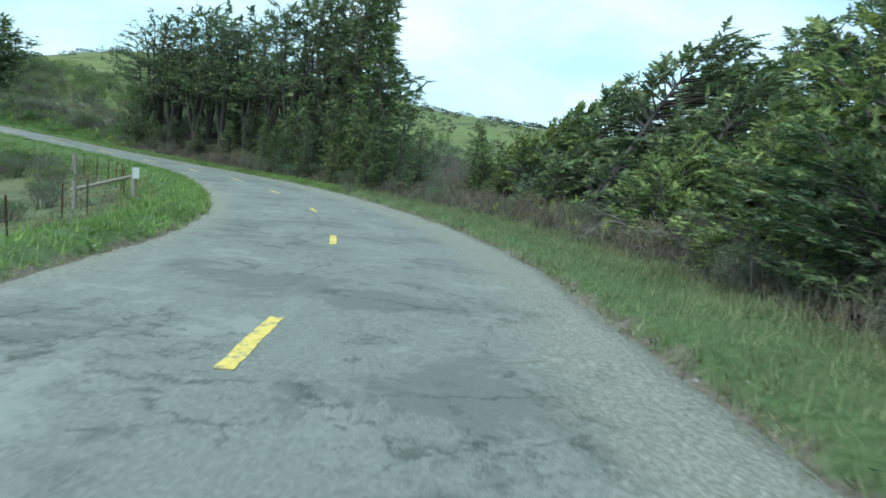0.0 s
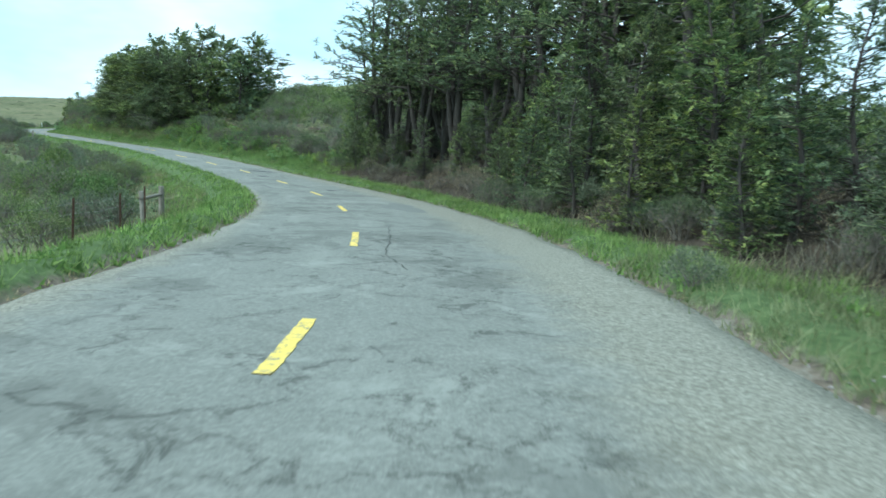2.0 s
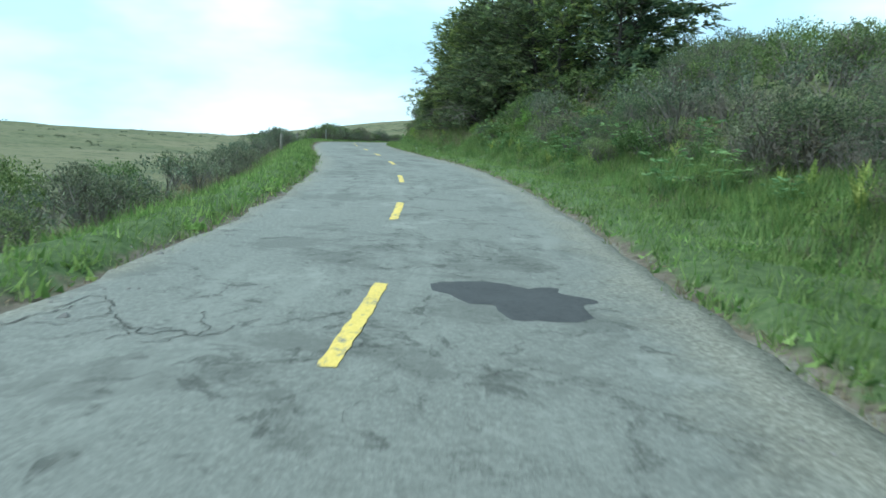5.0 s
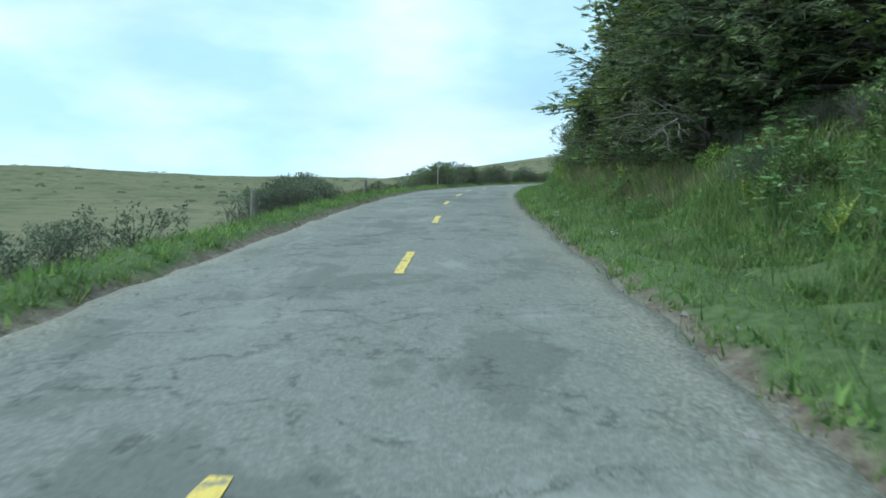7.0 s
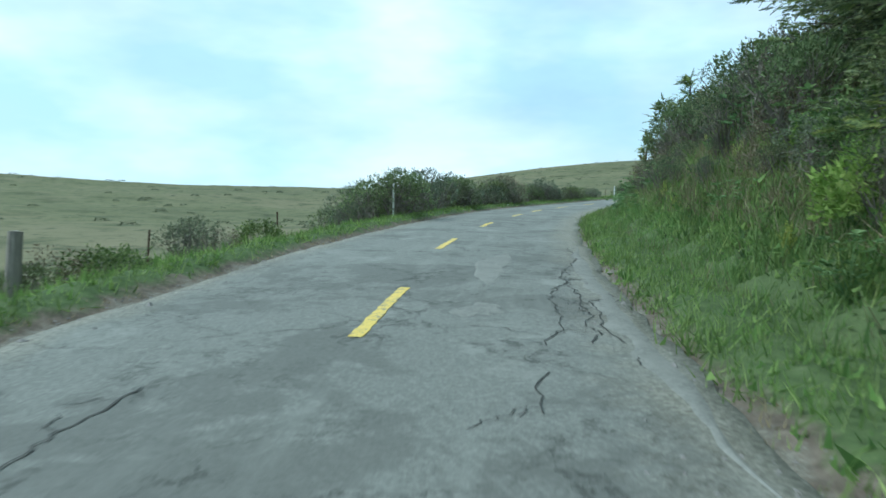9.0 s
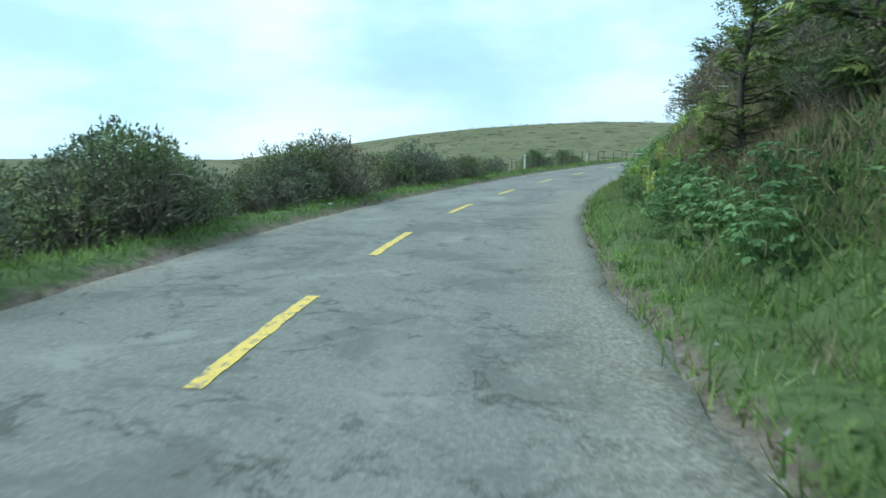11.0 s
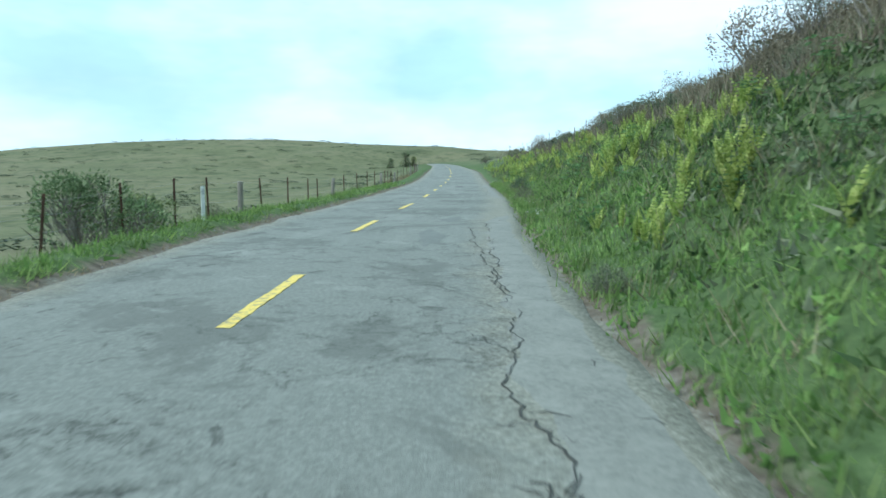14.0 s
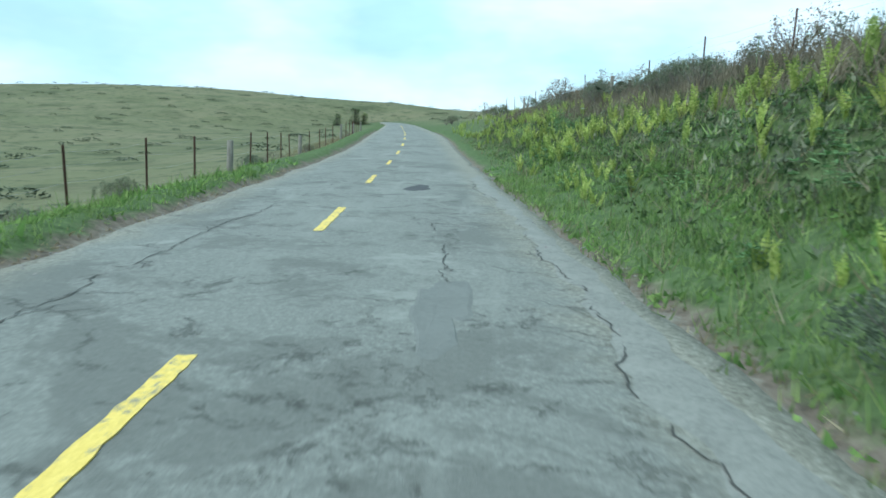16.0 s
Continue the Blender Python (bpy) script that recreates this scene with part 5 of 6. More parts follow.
# right of the road, up the bank
scatter_shrubs(20, 40, 18, -2, 20, lambda s, r: foot(s) + r.uniform(0.4, 3.4), ("shade", "dull", "thin", "brown", "shade"), (0.6, 1.1), "right bank brush")
scatter_shrubs(11, 26, 16, 4, 34, lambda s, r: foot(s) + r.uniform(0.8, 4.0), ("grey", "brown", "thin", "brown"), (0.6, 1.1), "right bank brush")
scatter_shrubs(33, 34, 0, 8, 36, lambda s, r: foot(s) + r.uniform(3.6, 9.5), ("grey", "green", "grey"), (1.3, 2.0), "right bank brush")
scatter_shrubs(19, 40, 0, 36, 68, lambda s, r: foot(s) + r.uniform(5.0, 13.0), ("grey", "green", "grey"), (1.2, 2.2), "right bank brush")
scatter_shrubs(12, 24, 16, 34, 64, lambda s, r: foot(s) + r.uniform(-0.2 if s < 46 else 1.5, 3.8), ("grey", "grey", "thin"), (0.55, 1.0), "right bank brush")
scatter_shrubs(13, 70, 22, 62, 94, lambda s, r: foot(s) + r.uniform(1.6, 9.0), ("coyote", "green", "dull", "coyote", "shade", "thin"), (1.0, 1.8), "right bank brush")
scatter_shrubs(40, 20, 16, 68, 86, lambda s, r: foot(s) + r.uniform(0.9, 2.6), ("dull", "coyote", "brown", "green"), (0.5, 1.1), "right bank brush")
scatter_shrubs(38, 120, 0, 64, 104, lambda s, r: foot(s) + r.uniform(7.0, 24.0), ("coyote", "coyote", "green", "coyote", "green"), (1.3, 2.1), "right bank brush")
scatter_shrubs(14, 30, 20, 92, 118, lambda s, r: foot(s) + r.uniform(1.2, 3.6), ("green", "shade", "dull", "shade"), (0.55, 1.1), "right bank brush")
scatter_shrubs(15, 84, 26, 112, 142, lambda s, r: foot(s) + r.uniform(1.5, 8.0), ("shade", "dull", "brown", "shade", "coyote"), (0.9, 1.7), "right bank brush")
scatter_shrubs(44, 46, 28, 112, 134, lambda s, r: foot(s) + r.uniform(0.8, 3.0), ("dull", "brown", "shade", "shade"), (0.5, 1.05), "right bank brush")
scatter_shrubs(16, 64, 22, 138, 166, lambda s, r: foot(s) + r.uniform(2.2, 8.0), ("dull", "shade", "shade", "brown", "coyote"), (1.0, 1.9), "right bank brush")
scatter_shrubs(17, 150, 36, 164, 234, lambda s, r: foot(s) + r.uniform(3.2, 8.5), ("thin", "brown", "dull", "brown", "dull"), (0.6, 1.2), "bank-top brush")
scatter_shrubs(39, 46, 22, 26, 66, lambda s, r: foot(s) + r.uniform(0.1, 2.6), ("dull", "shade", "shade", "brown"), (0.5, 1.0), "right bank brush")
scatter_shrubs(36, 36, 14, 155, 174, lambda s, r: foot(s) + r.uniform(2.8, 6.4), ("shade", "shade", "brown", "dull"), (1.3, 2.1), "right bank brush")
scatter_shrubs(18, 24, 8, 232, 300, lambda s, r: foot(s) + r.uniform(1.5, 8.0), ("brown", "grey"), (0.6, 1.2), "bank-top brush")
for mat, pieces in REST.values():
    tagged(new("brush", mesh_of("brush", *joined(pieces), mat)), "thick mixed brush on the roadside banks", "brush", kind="stuff")
for s, d, size in ((117.2, 5.6, 0.5), (113.8, 4.9, 0.75), (114.6, 5.4, 0.6), (112.6, 5.3, 0.55), (90.5, 6.9, 0.9), (91.8, 7.4, 1.0), (89.0, 7.2, 0.8), (97.5, 6.2, 0.55), (124.8, 4.9, 0.3), (144.9, 4.6, 0.32), (155.5, 4.7, 0.45), (151.8, 4.4, 0.5), (153.4, 4.6, 0.45), (150.2, 4.9, 0.4)):
    plant("shrub", SHRUB_MESH["bright"][int(s) % 2], ("woody_base", "foliage"), SHRUB_LABEL["bright"], "shrub", "bright bank bushes", spot(s, d, 0.06), size, s)
# low dark shrubs right at the verge
for s, d, size in ((190.5, 3.3, 0.42), (196.8, 3.5, 0.55), (175.0, 3.3, 0.3), (31.0, 3.9, 0.45), (4.0, -5.2, 0.6)):
    plant("shrub", SHRUB_MESH["grey"][0], ("woody_base", "foliage"), "low dark green shrub on the grass verge", "shrub", "verge shrubs", spot(s, d, 0.05), size, s)

FERNS, HERBS, UMBELS = [fern(k) for k in (61, 62, 63)], [herb(k) for k in (71, 72, 73)], [umbel(k) for k in (81, 82)]


def scatter(seed, count, s0, s1, lo, hi, make):
    rs = np.random.RandomState(seed)
    s = s0 + (s1 - s0) * (np.arange(count) + rs.uniform(0, 1, count)) / count
    d = np.array([foot(v) for v in s]) + rs.uniform(lo, hi, count)
    for k, p in enumerate(at(s, d)):
        make(k, Vector(p), rs)


def put_fern(k, p, rs):
    plant("fern", [FERNS[k % 3]], ("fronds",), "yellow-green sword fern on the grassy bank", "fern", "bank ferns", p - Vector((0, 0, 0.04)), rs.uniform(0.45, 0.78), rs.uniform(0, 6.28))


def put_herb(k, p, rs):
    plant("herb", HERBS[k % 3], ("stalk", "foliage"), "broad-leaved green herb with lobed leaves", "herb", "bank herbs", p - Vector((0, 0, 0.04)), rs.uniform(0.7, 1.35), rs.uniform(0, 6.28))


def put_umbel(k, p, rs):
    plant("cow_parsnip_flower", UMBELS[k % 2], ("stem", "ray_frame", "flower_head"), "flat white flower head on a tall stem", "flower", "white flowers", p - Vector((0, 0, 0.04)), rs.uniform(0.5, 0.78), rs.uniform(0, 6.28))


def fern_places(seed, clumps, each, s0, s1, reach, spread):
    """Places of ferns that grow in clumps over the bank."""
    rs = np.random.RandomState(seed)
    cs = s0 + (s1 - s0) * (np.arange(clumps) + rs.uniform(0, 1, clumps)) / clumps
    cd = reach * rs.uniform(0, 1, clumps) ** 0.9
    q = np.repeat(np.stack([cs, cd], 1), each, 0) + rs.normal(0, 1, (clumps * each, 2)) * np.array([spread, spread * 0.6])
    return at(q[:, 0], side(q[:, 0], 3) + np.maximum(q[:, 1], 0.05)), rs


near_ferns, rs = fern_places(21, 32, 7, 166, 236, 3.2, 0.55)
for k, q in enumerate(near_ferns):
    put_fern(k, Vector(q), rs)
scatter(22, 64, 143, 168, 0.3, 3.0, put_fern)
scatter(23, 44, 66, 130, 0.2, 3.2, put_fern)
scatter(24, 26, 9, 24, 0.6, 2.0, put_fern)
BIG_LEAVED = [herb(k, 34, 0.115, 0.85, d) for k, d in ((171, -0.35), (172, -0.05), (173, -0.5))]


def put_parsnip(k, p, rs):
    plant("cow_parsnip", BIG_LEAVED[k % 3], ("stalk", "foliage"), "lush plant with large lobed green leaves", "plant", "large-leaved bank plants", p - Vector((0, 0, 0.05)), rs.uniform(0.55, 0.95), rs.uniform(0, 6.28))


scatter(25, 16, 136.5, 142.5, -0.1, 0.7, put_parsnip)
scatter(42, 9, 150.5, 154, 0.2, 1.0, put_parsnip)
scatter(31, 46, 153, 166, 0.0, 1.2, put_parsnip)
scatter(37, 30, 156, 165, 1.0, 2.4, put_parsnip)
scatter(26, 60, 166, 225, 0.0, 2.6, lambda k, p, rs: plant("herb", HERBS[k % 3], ("stalk", "foliage"), "low broad-leaved green herb on the bank", "herb", "bank herbs", p - Vector((0, 0, 0.04)), rs.uniform(0.4, 0.75), rs.uniform(0, 6.28)))
# the many ferns higher up and further on
SMALL = [fern(k, 6) for k in (64, 65)]
far_ferns, rs = fern_places(30, 52, 8, 164, 262, 3.6, 0.7)
pieces = []
for k, q in enumerate(far_ferns):
    src = SMALL[k % 2]
    co = np.empty(len(src.vertices) * 3, np.float32)
    src.vertices.foreach_get("co", co)
    an, size = rs.uniform(0, 6.28), rs.uniform(0.38, 0.66)
    m = np.array([[math.cos(an), math.sin(an), 0], [-math.sin(an), math.cos(an), 0], [0, 0, 1.0]]) * size
    pieces.append((co.reshape(-1, 3) @ m + q - np.array([0, 0, 0.04]), np.arange(len(src.vertices)).reshape(-1, 4)))
tagged(new("fern_patch", mesh_of("fern_patch", *joined(pieces), FERN)), "yellow-green ferns spread over the bank", "ferns", kind="stuff")
scatter(27, 64, 66, 136, 0.0, 2.6, put_herb)
scatter(28, 8, 141, 160, 0.0, 1.6, put_umbel)
scatter(29, 6, 163, 235, 1.5, 5.0, put_umbel)

# ---- grass and ground cover, too many to count ----


def cover(name, label, seed, count, s0, s1, d_lo, d_hi, length, width, material, lean=0.45, tri=True, category="grass"):
    """Blades or leaves strewn over a stretch of verge or bank; d_lo and d_hi are functions of s."""
    rs = np.random.RandomState(seed)
    tufts = max(1, count // 9)
    s = rs.uniform(s0, s1, tufts)
    u = rs.uniform(0, 1, tufts)
    d = d_lo(s) * (1 - u) + d_hi(s) * u
    keep = waves(s, d, 2.7, seed) + waves(s, d, 0.9, seed + 1) + rs.normal(0, 0.35, tufts) > -0.45
    p = np.repeat(at(s[keep], d[keep]), 9, 0)
    n = len(p)
    p[:, :2] += rs.normal(0, 0.09, (n, 2))
    p[:, 2] -= 0.03
    way = rs.normal(0, lean, (n, 3)) + np.array([0.12, 0, 1.0])
    ln = rs.uniform(*length, n) * np.repeat(rs.uniform(0.6, 1.25, keep.sum()), 9)
    make = blades if tri else leaves
    me = mesh_of(name, *make(p, way, ln, rs.uniform(*width, n), rs), material)
    return tagged(new(name, me), label, category, kind="stuff")


le, re, ft = (lambda s: -side(s, 1)), (lambda s: side(s, 2)), (lambda s: side(s, 3))
cover("grass", "lush green grass on the verge", 1, 164000, 31, 212, lambda s: re(s) + 0.13, lambda s: ft(s) + 0.1 + 1.2 * step01(s, 62, 70), (0.07, 0.28), (0.011, 0.024), GRASS)
cover("grass", "dull olive grass on the wide verge", 25, 46000, -4, 33, lambda s: re(s) + 0.13, lambda s: ft(s) + 0.4, (0.08, 0.26), (0.011, 0.024), DULL_GRASS)
cover("grass", "lush green grass on the verge", 2, 150000, 2, 212, lambda s: le(s) - 0.16 - 0.2 * step01(s, 84, 96), lambda s: le(s) - 2.9, (0.07, 0.29), (0.011, 0.024), GRASS)
cover("verge_plants", "low lush green leaves on the verge", 19, 75000, 4, 215, lambda s: le(s) - 0.22 - 0.25 * step01(s, 84, 96), lambda s: le(s) - 2.6, (0.07, 0.24), (0.035, 0.075), LUSH, 0.8, True, "verge plants")
cover("verge_plants", "low lush green leaves on the verge", 20, 62000, 30, 215, lambda s: re(s) + 0.22, lambda s: ft(s) - 0.1 + step01(s, 62, 70), (0.06, 0.15), (0.04, 0.075), LUSH, 0.8, True, "verge plants")
cover("grass", "tall green grass along the bank's foot", 3, 56000, 66, 138, lambda s: ft(s) - 0.3, lambda s: ft(s) + 2.2, (0.20, 0.45), (0.012, 0.022), GRASS, 0.4)
cover("grass", "rough green grass over the bank", 17, 36000, 160, 236, lambda s: ft(s) - 0.2, lambda s: ft(s) + 4.0, (0.10, 0.28), (0.012, 0.026), GRASS, 0.5)
cover("ground_cover", "low green leaves knitted over the bank", 21, 48000, 158, 236, lambda s: ft(s) - 0.2, lambda s: ft(s) + 4.6, (0.06, 0.15), (0.035, 0.075), COVER, 0.9, True, "ground cover")
cover("grass", "rough green grass over the bank", 18, 90000, 64, 139, lambda s: ft(s) + 0.2, lambda s: ft(s) + 4.0, (0.14, 0.36), (0.011, 0.024), GRASS, 0.5)
cover("dry_grass", "straw-coloured dry grass", 4, 55000, -8, 240, lambda s: ft(s) - 0.5, lambda s: ft(s) + 6.5, (0.20, 0.50), (0.008, 0.018), STRAW, 0.5)
cover("dry_grass", "pale dry grass standing among the bank's green", 22, 84000, 96, 140, lambda s: ft(s) + 0.5, lambda s: ft(s) + 4.0, (0.20, 0.50), (0.008, 0.018), STRAW, 0.45)
cover("dry_grass", "straw-coloured dry grass by the fence", 5, 40000, 20, 260, lambda s: le(s) - 1.6, lambda s: le(s) - 5.0, (0.20, 0.50), (0.008, 0.016), STRAW, 0.4)
cover("dry_grass", "short reddish dry grass along the asphalt", 6, 22000, -8, 215, lambda s: re(s) + 0.02, lambda s: re(s) + 0.36, (0.03, 0.10), (0.010, 0.02), STRAW, 0.8)
cover("dry_grass", "short reddish dry grass along the asphalt", 7, 22000, -8, 215, lambda s: le(s) - 0.02, lambda s: le(s) - 0.36, (0.03, 0.10), (0.010, 0.02), STRAW, 0.8)
cover("ground_cover", "low green leaves covering the bank", 8, 68000, 64, 240, lambda s: ft(s) + 0.1, lambda s: ft(s) + 7.0, (0.07, 0.18), (0.04, 0.08), COVER, 0.7, True, "ground cover")
cover("ground_cover", "low grey-green brush covering the bank", 9, 56000, 62, 240, lambda s: ft(s) + 0.8, lambda s: ft(s) + 9.5, (0.08, 0.22), (0.035, 0.07), BRUSH, 0.7, True, "ground cover")
cover("ground_cover", "deep green leaves over the foot of the bank", 26, 46000, 136, 168, lambda s: ft(s) + 0.1, lambda s: ft(s) + 3.4, (0.08, 0.20), (0.05, 0.10), COVER, 0.9, True, "ground cover")
cover("ground_cover", "mixed low leaves over the cut bank", 27, 52000, 84, 140, lambda s: ft(s) - 0.2, lambda s: ft(s) + 3.2, (0.08, 0.22), (0.03, 0.07), GRASS, 0.9, True, "ground cover")
cover("dry_grass", "matted straw on a bare part of the bank", 14, 65000, 139.5, 149, lambda s: ft(s) + 0.9, lambda s: ft(s) + 3.8, (0.15, 0.45), (0.010, 0.02), STRAW, 1.1)
cover("dry_grass", "tufts of tan dead bracken on the bank", 15, 26000, -2, 33, lambda s: ft(s) + 0.5, lambda s: ft(s) + 3.4, (0.20, 0.60), (0.012, 0.03), BROWN, 0.45)
cover("ground_cover", "grey-green leaves mixed over the bank", 23, 45000, 158, 236, lambda s: ft(s) + 0.2, lambda s: ft(s) + 5.0, (0.06, 0.16), (0.03, 0.07), BRUSH, 0.9, True, "ground cover")
cover("dry_grass", "brown dead bracken along the bank's top", 16, 90000, 164, 240, lambda s: ft(s) + 2.6, lambda s: ft(s) + 8.0, (0.25, 0.65), (0.010, 0.03), BROWN, 0.4)
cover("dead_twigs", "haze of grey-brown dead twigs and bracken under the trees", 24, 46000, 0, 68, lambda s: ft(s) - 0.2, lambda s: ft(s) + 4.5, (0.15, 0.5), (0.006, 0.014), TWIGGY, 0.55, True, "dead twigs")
cover("ground_cover", "low leaves under the hedge", 10, 40000, 10, 200, lambda s: le(s) - 1.5, lambda s: le(s) - 5.0, (0.08, 0.2), (0.04, 0.08), BRUSH, 0.7, True, "ground cover")


def daisies(seed, blooms=5):
    """A small plant with a few white flower heads."""
    rs = np.random.RandomState(seed)
    stems, petals = [], []
    for k in range(blooms):
        e = np.array([rs.normal(0, 0.14), rs.normal(0, 0.14), rs.uniform(0.18, 0.34)])
        stems.append(tube(np.linspace((e[0] * 0.4, e[1] * 0.4, 0), e, 3), np.full(3, 0.003), 3))
        an = np.arange(8) / 8 * 6.283
        way = np.stack([np.cos(an), np.sin(an), 0 * an + 0.15], 1)
        petals.append(leaves(np.repeat(e[None], 8, 0), way, 0.032, 0.022, rs))
    return [mesh_of("stem", *joined(stems), LUSH)] + [mesh_of("flower_head", *p, PETAL) for p in petals]


DAISIES = [daisies(k) for k in (91, 92)]
for k, (s, d) in enumerate(((167.7, 3.45), (168.1, 3.5), (167.2, 3.55), (94.7, 3.5), (93.6, 3.25), (98.0, 3.0), (32.6, -7.9), (31.1, -7.1), (31.8, -7.5), (34.1, -4.9), (33.2, -5.4), (30.4, -6.8), (187.5, 3.4), (183.0, 3.35))):
    plant("white_flowers", DAISIES[k % 2], ("stem",) + 5 * ("flower_head",), "small white flowers on thin stems in the grass", "flower", "small white flowers", spot(s, d, 0.02), 0.6 + 0.12 * (k % 3), 2.1 * k)

# ---- fences, posts and markers ----


def steel_post(height):
    """A rusty steel post of T section with studs."""
    bm = box(-0.004, 0.004, -0.022, 0.022, -0.4, height, 0.001)
    other = box(-0.030, -0.003, -0.004, 0.004, -0.4, height, 0.001)
    me = bpy.data.meshes.new("stem_part")
    other.to_mesh(me)
    bm.from_mesh(me)
    other.free()
    for k in range(int(height / 0.12)):
        st = box(0.003, 0.011, -0.005, 0.005, 0.05 + 0.12 * k, 0.065 + 0.12 * k)
        st.to_mesh(me)
        bm.from_mesh(me)
        st.free()
    return bm_mesh("post_body", bm, RUST)


def round_post(height, r, seed):
    rs = np.random.RandomState(seed)
    f = np.linspace(0, 1, 7)
    line = np.stack([0.02 * np.sin(f * 4 + seed), 0.015 * np.cos(f * 3), -0.4 + (height + 0.4) * f], 1)
    v, q = tube(line, r * (1.08 - 0.14 * f) + rs.uniform(-0.004, 0.004, 7), 9)
    top = np.arange(len(v) - 9, len(v))
    v = np.vstack([v, v[top].mean(0) + np.array([0, 0, 0.015])])
    cap = np.stack([top, np.roll(top, -1), np.full(9, len(v) - 1), np.full(9, len(v) - 1)], 1)
    me = bpy.data.meshes.new("post_body")
    me.from_pydata([tuple(p) for p in v], [], [tuple(x) for x in q] + [tuple(x[:3]) for x in cap.tolist()])
    me.materials.append(WEATHERED)
    return me


STEEL, WOODS = steel_post(1.15), [round_post(1.05, 0.075, 1), round_post(0.95, 0.085, 2)]
POST_TOPS = []


def put_post(kind, s, d, lean=0.0, turn=0.0, size=1.0):
    p = spot(s, d, 0.0)
    heading = math.atan2(*np.array([np.interp(s, S, TAN[:, 1]), np.interp(s, S, TAN[:, 0])]))
    m = Matrix.Translation(p) @ Matrix.Rotation(heading + turn, 4, "Z") @ Matrix.Rotation(lean, 4, "Y") @ Matrix.Scale(size, 4)
    if kind == "steel":
        base = thing("fence_post", "rusty steel fence post beside the pasture", "fence post", "fence posts", m)
        part_mesh("post_body", STEEL, base)
    else:
        base = thing("fence_post", "weathered grey round wooden fence post", "fence post", "wooden fence posts", m)
        part_mesh("post_body", WOODS[int(s) % 2], base)
    return m


def wire_mesh(points, sag=0.04, r=0.0022):
    line = []
    for a0, b0 in zip(points[:-1], points[1:]):
        f = np.linspace(0, 1, 4, endpoint=False)
        span = np.array(a0) * (1 - f)[:, None] + np.array(b0) * f[:, None]
        span[:, 2] -= sag * 4 * f * (1 - f)
        line.append(span)
    line = np.vstack(line + [np.array(points[-1:])])
    return mesh_of("wire", *tube(line, np.full(len(line), r), 3), WIRE)


def fence_run(s_values, d_of, kinds, seed, strands=(0.3, 0.6, 0.85, 1.05)):
    rs = np.random.RandomState(seed)
    ms = [put_post(kinds[k % len(kinds)], s, d_of(s), rs.normal(0, 0.07), rs.uniform(-0.3, 0.3)) for k, s in enumerate(s_values)]
    for h in strands:
        wire = new("fence_wire", wire_mesh([tuple(m @ Vector((0, 0.03, h))) for m in ms]))
        tagged(wire, "thin galvanised wire strand between fence posts", "fence wire", "fence wires")


rsf = np.random.RandomState(9)
fence_run(list(166 + np.cumsum(rsf.uniform(1.6, 3.2, 40))), lambda s: -left_edge(s) - 1.75 - 0.25 * math.sin(s * 0.2), ("steel", "steel", "steel", "steel", "wood"), 31)
put_post("wood", 113.9, -4.1, 0.05)
put_post("wood", 99.8, -4.2, -0.06)
put_post("steel", 122.5, -4.3, -0.05, size=0.8)
put_post("steel", 117.5, -4.6, 0.12, size=0.8)
fence_run([11.0, 15.0, 19.5, 24.0], lambda s: -left_edge(s) - 3.6, ("steel",), 33)
fence_run([29.6, 31.8, 34.4, 37.6, 41.2, 44.6], lambda s: -5.3, ("steel",), 36)
fence_run(list(np.arange(204, 262, 5.0)), lambda s: foot(s) + 5.2, ("steel", "steel", "steel", "steel", "wood"), 34)


def rail_fence(s0, d0, s1, d1):
    """Two stout posts with a round rail between them."""
    a0, b0 = spot(s0, d0, 0.0), spot(s1, d1, 0.0)
    base = thing("rail_fence", "weathered wooden fence end with a single rail", "fence", where=Matrix.Translation(a0))
    for p in (a0, b0):
        post = part_mesh("post", round_post(1.0, 0.085, int(p.x * 10) % 50), base)
        post.location = p - a0
    f = np.linspace(-0.06, 1.06, 6)
    line = np.outer(1 - f, np.array([0, 0, 0.78])) + np.outer(f, np.array(b0 - a0) + np.array([0, 0, 0.74]))
    part_mesh("rail", mesh_of("rail", *tube(line, np.full(6, 0.055), 8), WEATHERED, smooth=True), base)
    return base


rail_fence(45.7, -5.5, 47.8, -5.15)
rail_fence(27.8, -5.0, 28.6, -6.9)


def delineator(s, d, label="white plastic road marker post"):
    """A flat flexible marker post with a reflector."""
    base = thing("marker_post", label, "marker post", "road marker posts", Matrix.Translation(spot(s, d, 0.0)) @ Matrix.Rotation(0.5 * s, 4, "Z"))
    part_mesh("post_body", bm_mesh("post_body", box(-0.05, 0.05, -0.012, 0.012, -0.3, 1.22, 0.006), WHITE), base)
    part_mesh("reflector", bm_mesh("reflector", box(-0.038, 0.038, -0.016, 0.016, 1.02, 1.16, 0.003), SIGN_BACK), base, "grey reflector")
    return base


delineator(130.2, -3.5)
delineator(171.2, -3.9)
delineator(185.0, -4.5, "short white marker post by the fence")

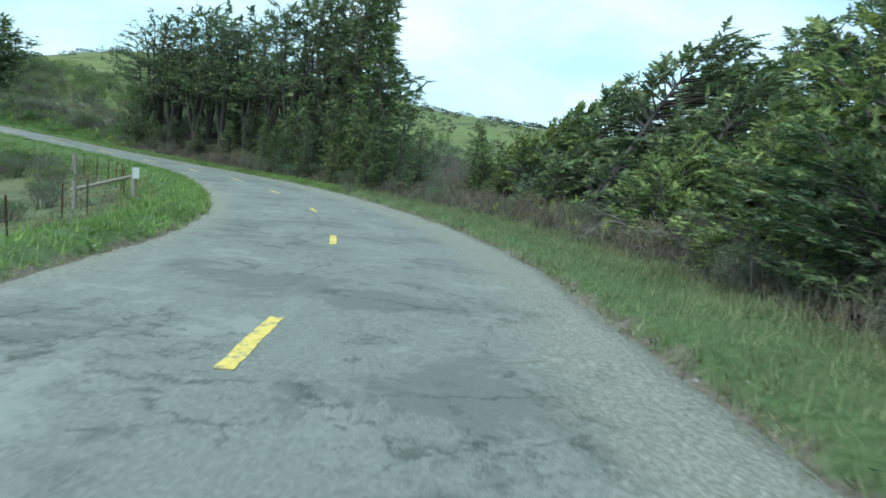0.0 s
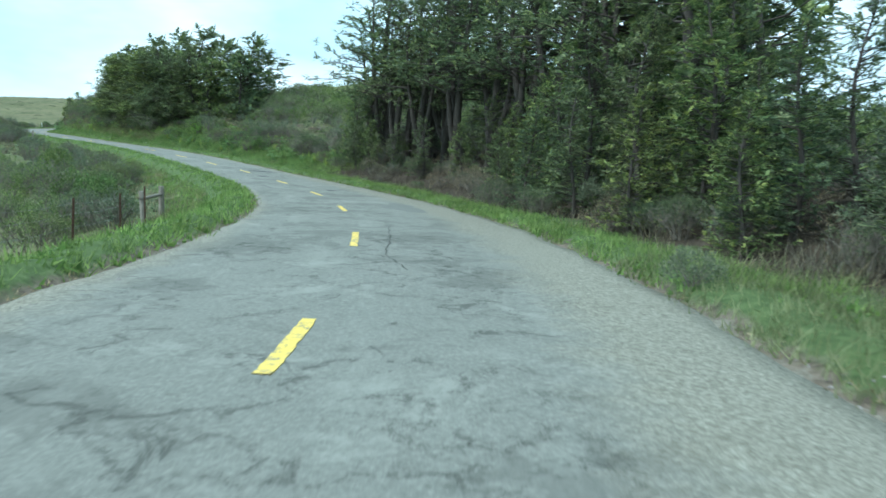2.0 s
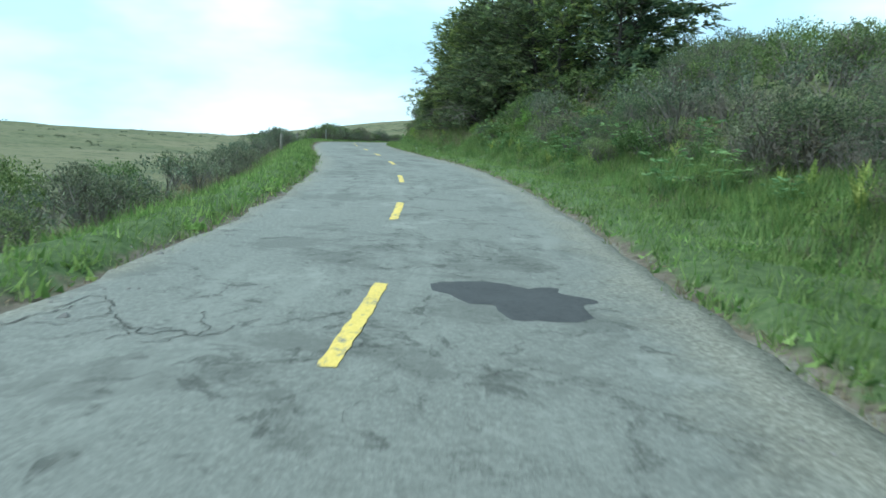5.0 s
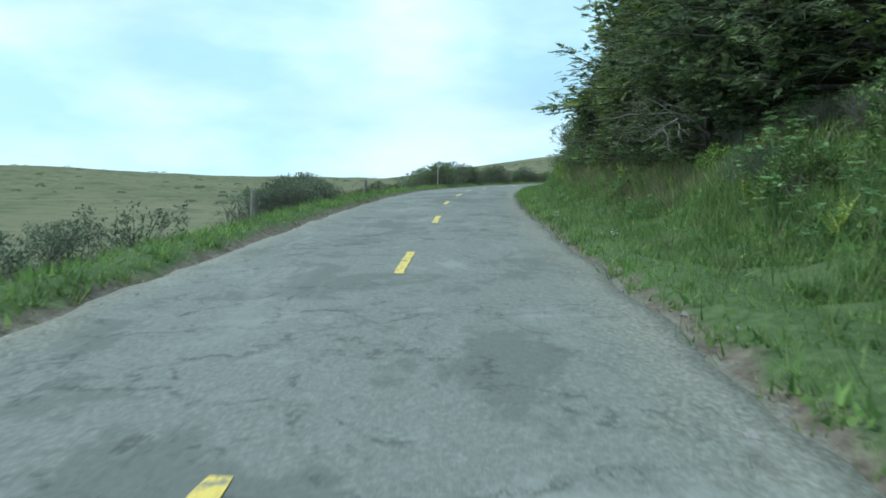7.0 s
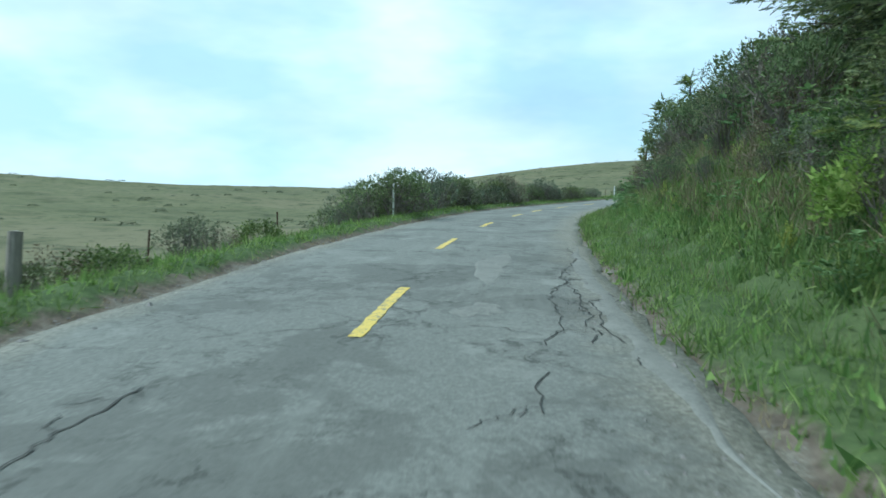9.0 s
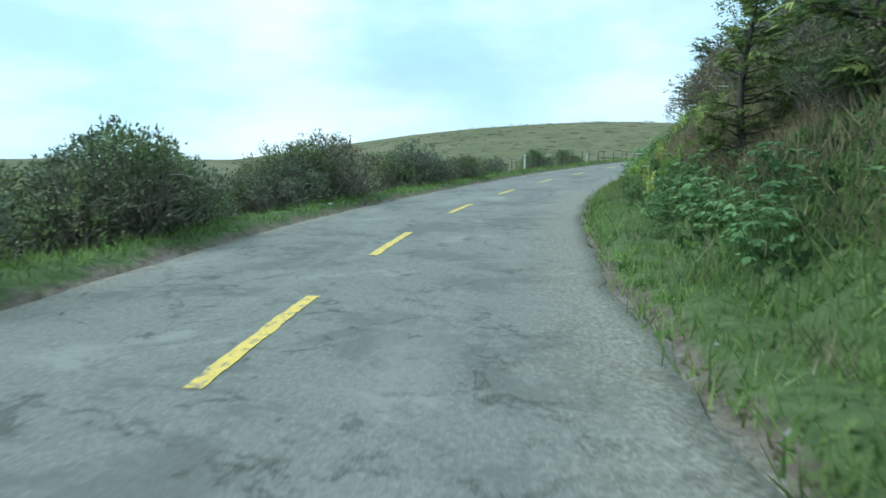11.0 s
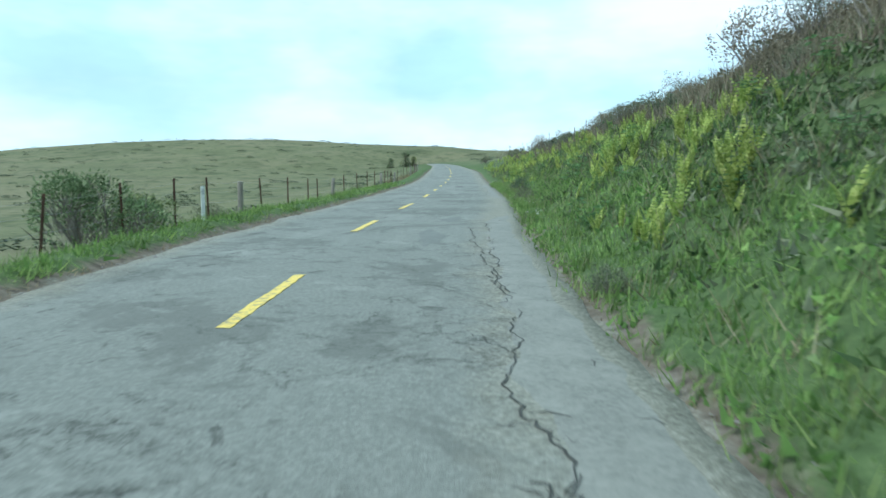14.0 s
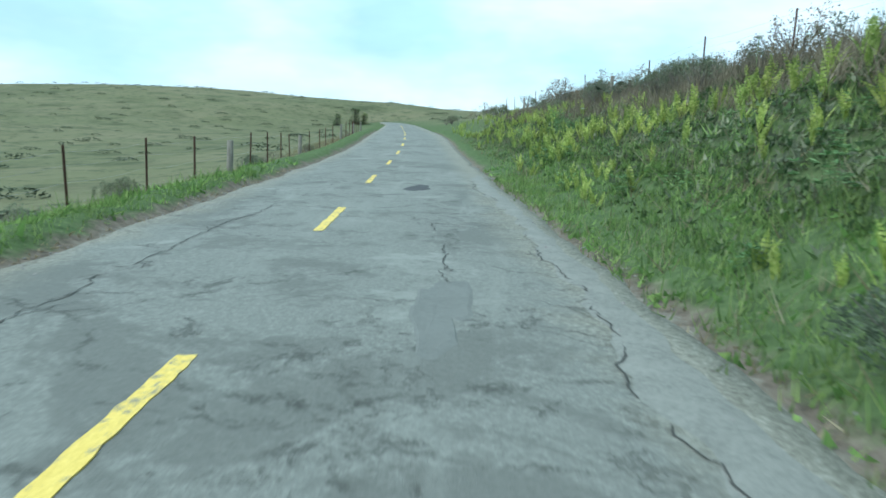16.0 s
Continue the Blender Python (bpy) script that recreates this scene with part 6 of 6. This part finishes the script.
# small white plate on the post at the fence's near end
p = spot(27.8, -5.0, 0.0)
plate = thing("sign_plate", "small white sign plate on a wooden post", "sign", where=Matrix.Translation(p + Vector((0.07, -0.11, 0.88))) @ Matrix.Rotation(radians(36), 4, "Z"))
part_mesh("plate", bm_mesh("plate", box(-0.12, 0.12, -0.004, 0.004, -0.19, 0.19, 0.002), WHITE), plate)
for x, z in ((-0.08, 0.15), (0.08, 0.15), (-0.08, -0.15), (0.08, -0.15)):
    part_mesh("bolt", bm_mesh("bolt", box(x - 0.008, x + 0.008, -0.010, -0.004, z - 0.008, z + 0.008, 0.002), RUST), plate)

# small trees on the far ridge's skyline
for k, (x, y) in enumerate(((-507, 369), (-498, 368), (-489, 372), (-480, 366), (-470, 371), (-434, 367))):
    z = float(land(np.array([float(x)]), np.array([float(y)]))[0])
    tree("small dark tree on the far ridge", YOUNG[k % 2], Vector((x, y, z - 0.3)), 60 * k, 1.2 + 0.12 * (k % 3), group="far ridge trees")

# low dark bushes dotted over the far pastures
rs = np.random.RandomState(77)
pieces = []
(fv, ff), _ = SHRUBS["grey"][0][1]
tri = fv.reshape(-1, 3, 3)[:: len(fv) // 270][:90]
mid = tri.mean(1, keepdims=True)
fv, ff = (mid + (tri - mid) * 3.2).reshape(-1, 3), np.arange(270).reshape(90, 3)
for k in range(950):
    r, a0 = rs.uniform(30, 330), rs.uniform(radians(95), radians(215))
    x, y = -100 + r * math.cos(a0), 105 + r * math.sin(a0)
    if rs.uniform() < 0.5:
        x, y = rs.uniform(-420, -130), rs.uniform(150, 400)
    s_, d_ = near(np.array([x]), np.array([y]))
    if abs(d_[0]) < 9:
        continue
    z = float(land(np.array([x]), np.array([y]))[0])
    size = rs.uniform(0.4, 1.3)
    pieces.append((fv * np.array([size * rs.uniform(1, 2.2), size * rs.uniform(1, 1.6), size * 0.55]) * 1.0 + np.array([x, y, z - 0.15 * size]), ff))
for k in range(420):
    x, y = rs.uniform(-95, 25), rs.uniform(60, 170)
    s_, d_ = near(np.array([x]), np.array([y]))
    if d_[0] < 15:
        continue
    z = float(land(np.array([x]), np.array([y]))[0])
    size = rs.uniform(0.7, 1.7)
    pieces.append((fv * np.array([size * rs.uniform(1, 1.8), size * rs.uniform(1, 1.5), size * 0.75]) + np.array([x, y, z - 0.12 * size]), ff))
tagged(new("pasture_bushes", mesh_of("pasture_bushes", *joined(pieces), PASTURE_BUSH)), "low dark bushes dotted over the pasture", "bushes", kind="stuff")

# loose stones and gravel along the broken margins
rs = np.random.RandomState(78)
n = 9000
s = rs.uniform(-6, 215, n)
right_side = rs.uniform(size=n) < 0.6
d = np.where(right_side, side(s, 2) + rs.normal(0.02, 0.22, n), -side(s, 1) - rs.normal(0.02, 0.22, n))
q = at(s, d)
q[:, 2] = np.maximum(q[:, 2], road_top(s, d)[:, 2] * (np.abs(d) < 2.6) - 1e3 * (np.abs(d) >= 2.6))
r = rs.uniform(0.006, 0.022, n) * np.where(rs.uniform(size=n) < 0.03, 2.4, 1)
corner = np.array([(1, 0, 0), (0, 1, 0), (-1, 0, 0), (0, -1, 0), (0, 0, 0.7), (0, 0, -0.7)], float)
v = (q[:, None] + corner[None] * r[:, None, None] * rs.uniform(0.6, 1.3, (n, 6, 1))).reshape(-1, 3)
tri = np.array([(0, 1, 4), (1, 2, 4), (2, 3, 4), (3, 0, 4), (1, 0, 5), (2, 1, 5), (3, 2, 5), (0, 3, 5)])
f = (np.arange(n)[:, None, None] * 6 + tri[None]).reshape(-1, 3)
tagged(new("gravel", mesh_of("gravel", v, f, STONE)), "loose grey gravel along the road's margins", "gravel", kind="stuff")


def dead_branch(seed, reach=1.6):
    """A bleached, forked dead branch hanging out of the bank."""
    rs = np.random.RandomState(seed)
    pieces = []

    def grow(p, way, length, r, depth):
        f = np.linspace(0, 1, 5)[:, None]
        line = p + way * length * f + np.array([0, 0, -0.30]) * length * f**2 + rs.normal(0, 0.03 * length, (5, 3)) * f
        pieces.append(tube(line, np.linspace(r, r * 0.5, 5), 5))
        if depth:
            for k in range(3):
                grow(line[2 + k % 3], unit(way + rs.normal(0, 0.55, 3)), length * rs.uniform(0.45, 0.7), r * 0.55, depth - 1)

    grow(np.zeros(3), unit(np.array([1.0, rs.normal(0, 0.3), 0.1])), reach * 0.6, 0.035, 3)
    return mesh_of("dead_branch", *joined(pieces), DEADWOOD, smooth=True)


DEAD = [dead_branch(k) for k in (1, 2, 3)]
for k, (s, d, up, size) in enumerate(((98.5, 6.6, 1.6, 1.5), (101.0, 6.5, 1.9, 1.4), (104.0, 6.5, 1.2, 1.4), (106.5, 6.6, 2.0, 1.2), (108.5, 6.5, 1.0, 1.2), (12.5, 7.6, 0.6, 1.2), (16.0, 7.8, 0.7, 1.1), (9.0, 7.6, 0.5, 1.3))):
    q = spot(s, d, 0.05)
    r = np.array([np.interp(s, S, RIGHT[:, 0]), np.interp(s, S, RIGHT[:, 1])])
    m = Matrix.Translation(q) @ Matrix.Rotation(math.atan2(-r[1], -r[0]) + 0.5 * math.sin(7 * k), 4, "Z") @ Matrix.Rotation(-0.5 - 0.15 * up, 4, "Y") @ Matrix.Scale(size, 4)
    ob = new("dead_branch", DEAD[k % 3])
    ob.matrix_basis = m
    tagged(ob, "bleached grey dead branch sticking out of the bank", "dead branch", "dead branches")

# scraps of white litter on the verge
for k, (s, d) in enumerate(((101.2, -2.9), (146.5, -2.9))):
    bm = bmesh.new()
    bmesh.ops.create_icosphere(bm, subdivisions=2, radius=0.07)
    r = np.random.RandomState(k)
    for vert in bm.verts:
        vert.co *= float(r.uniform(0.6, 1.1))
        vert.co.z *= 0.45
    ob = new("litter", bm_mesh("litter", bm, WHITE))
    ob.location = spot(s, d, -0.02)
    tagged(ob, "crumpled scrap of white paper on the verge", "litter", "litter")
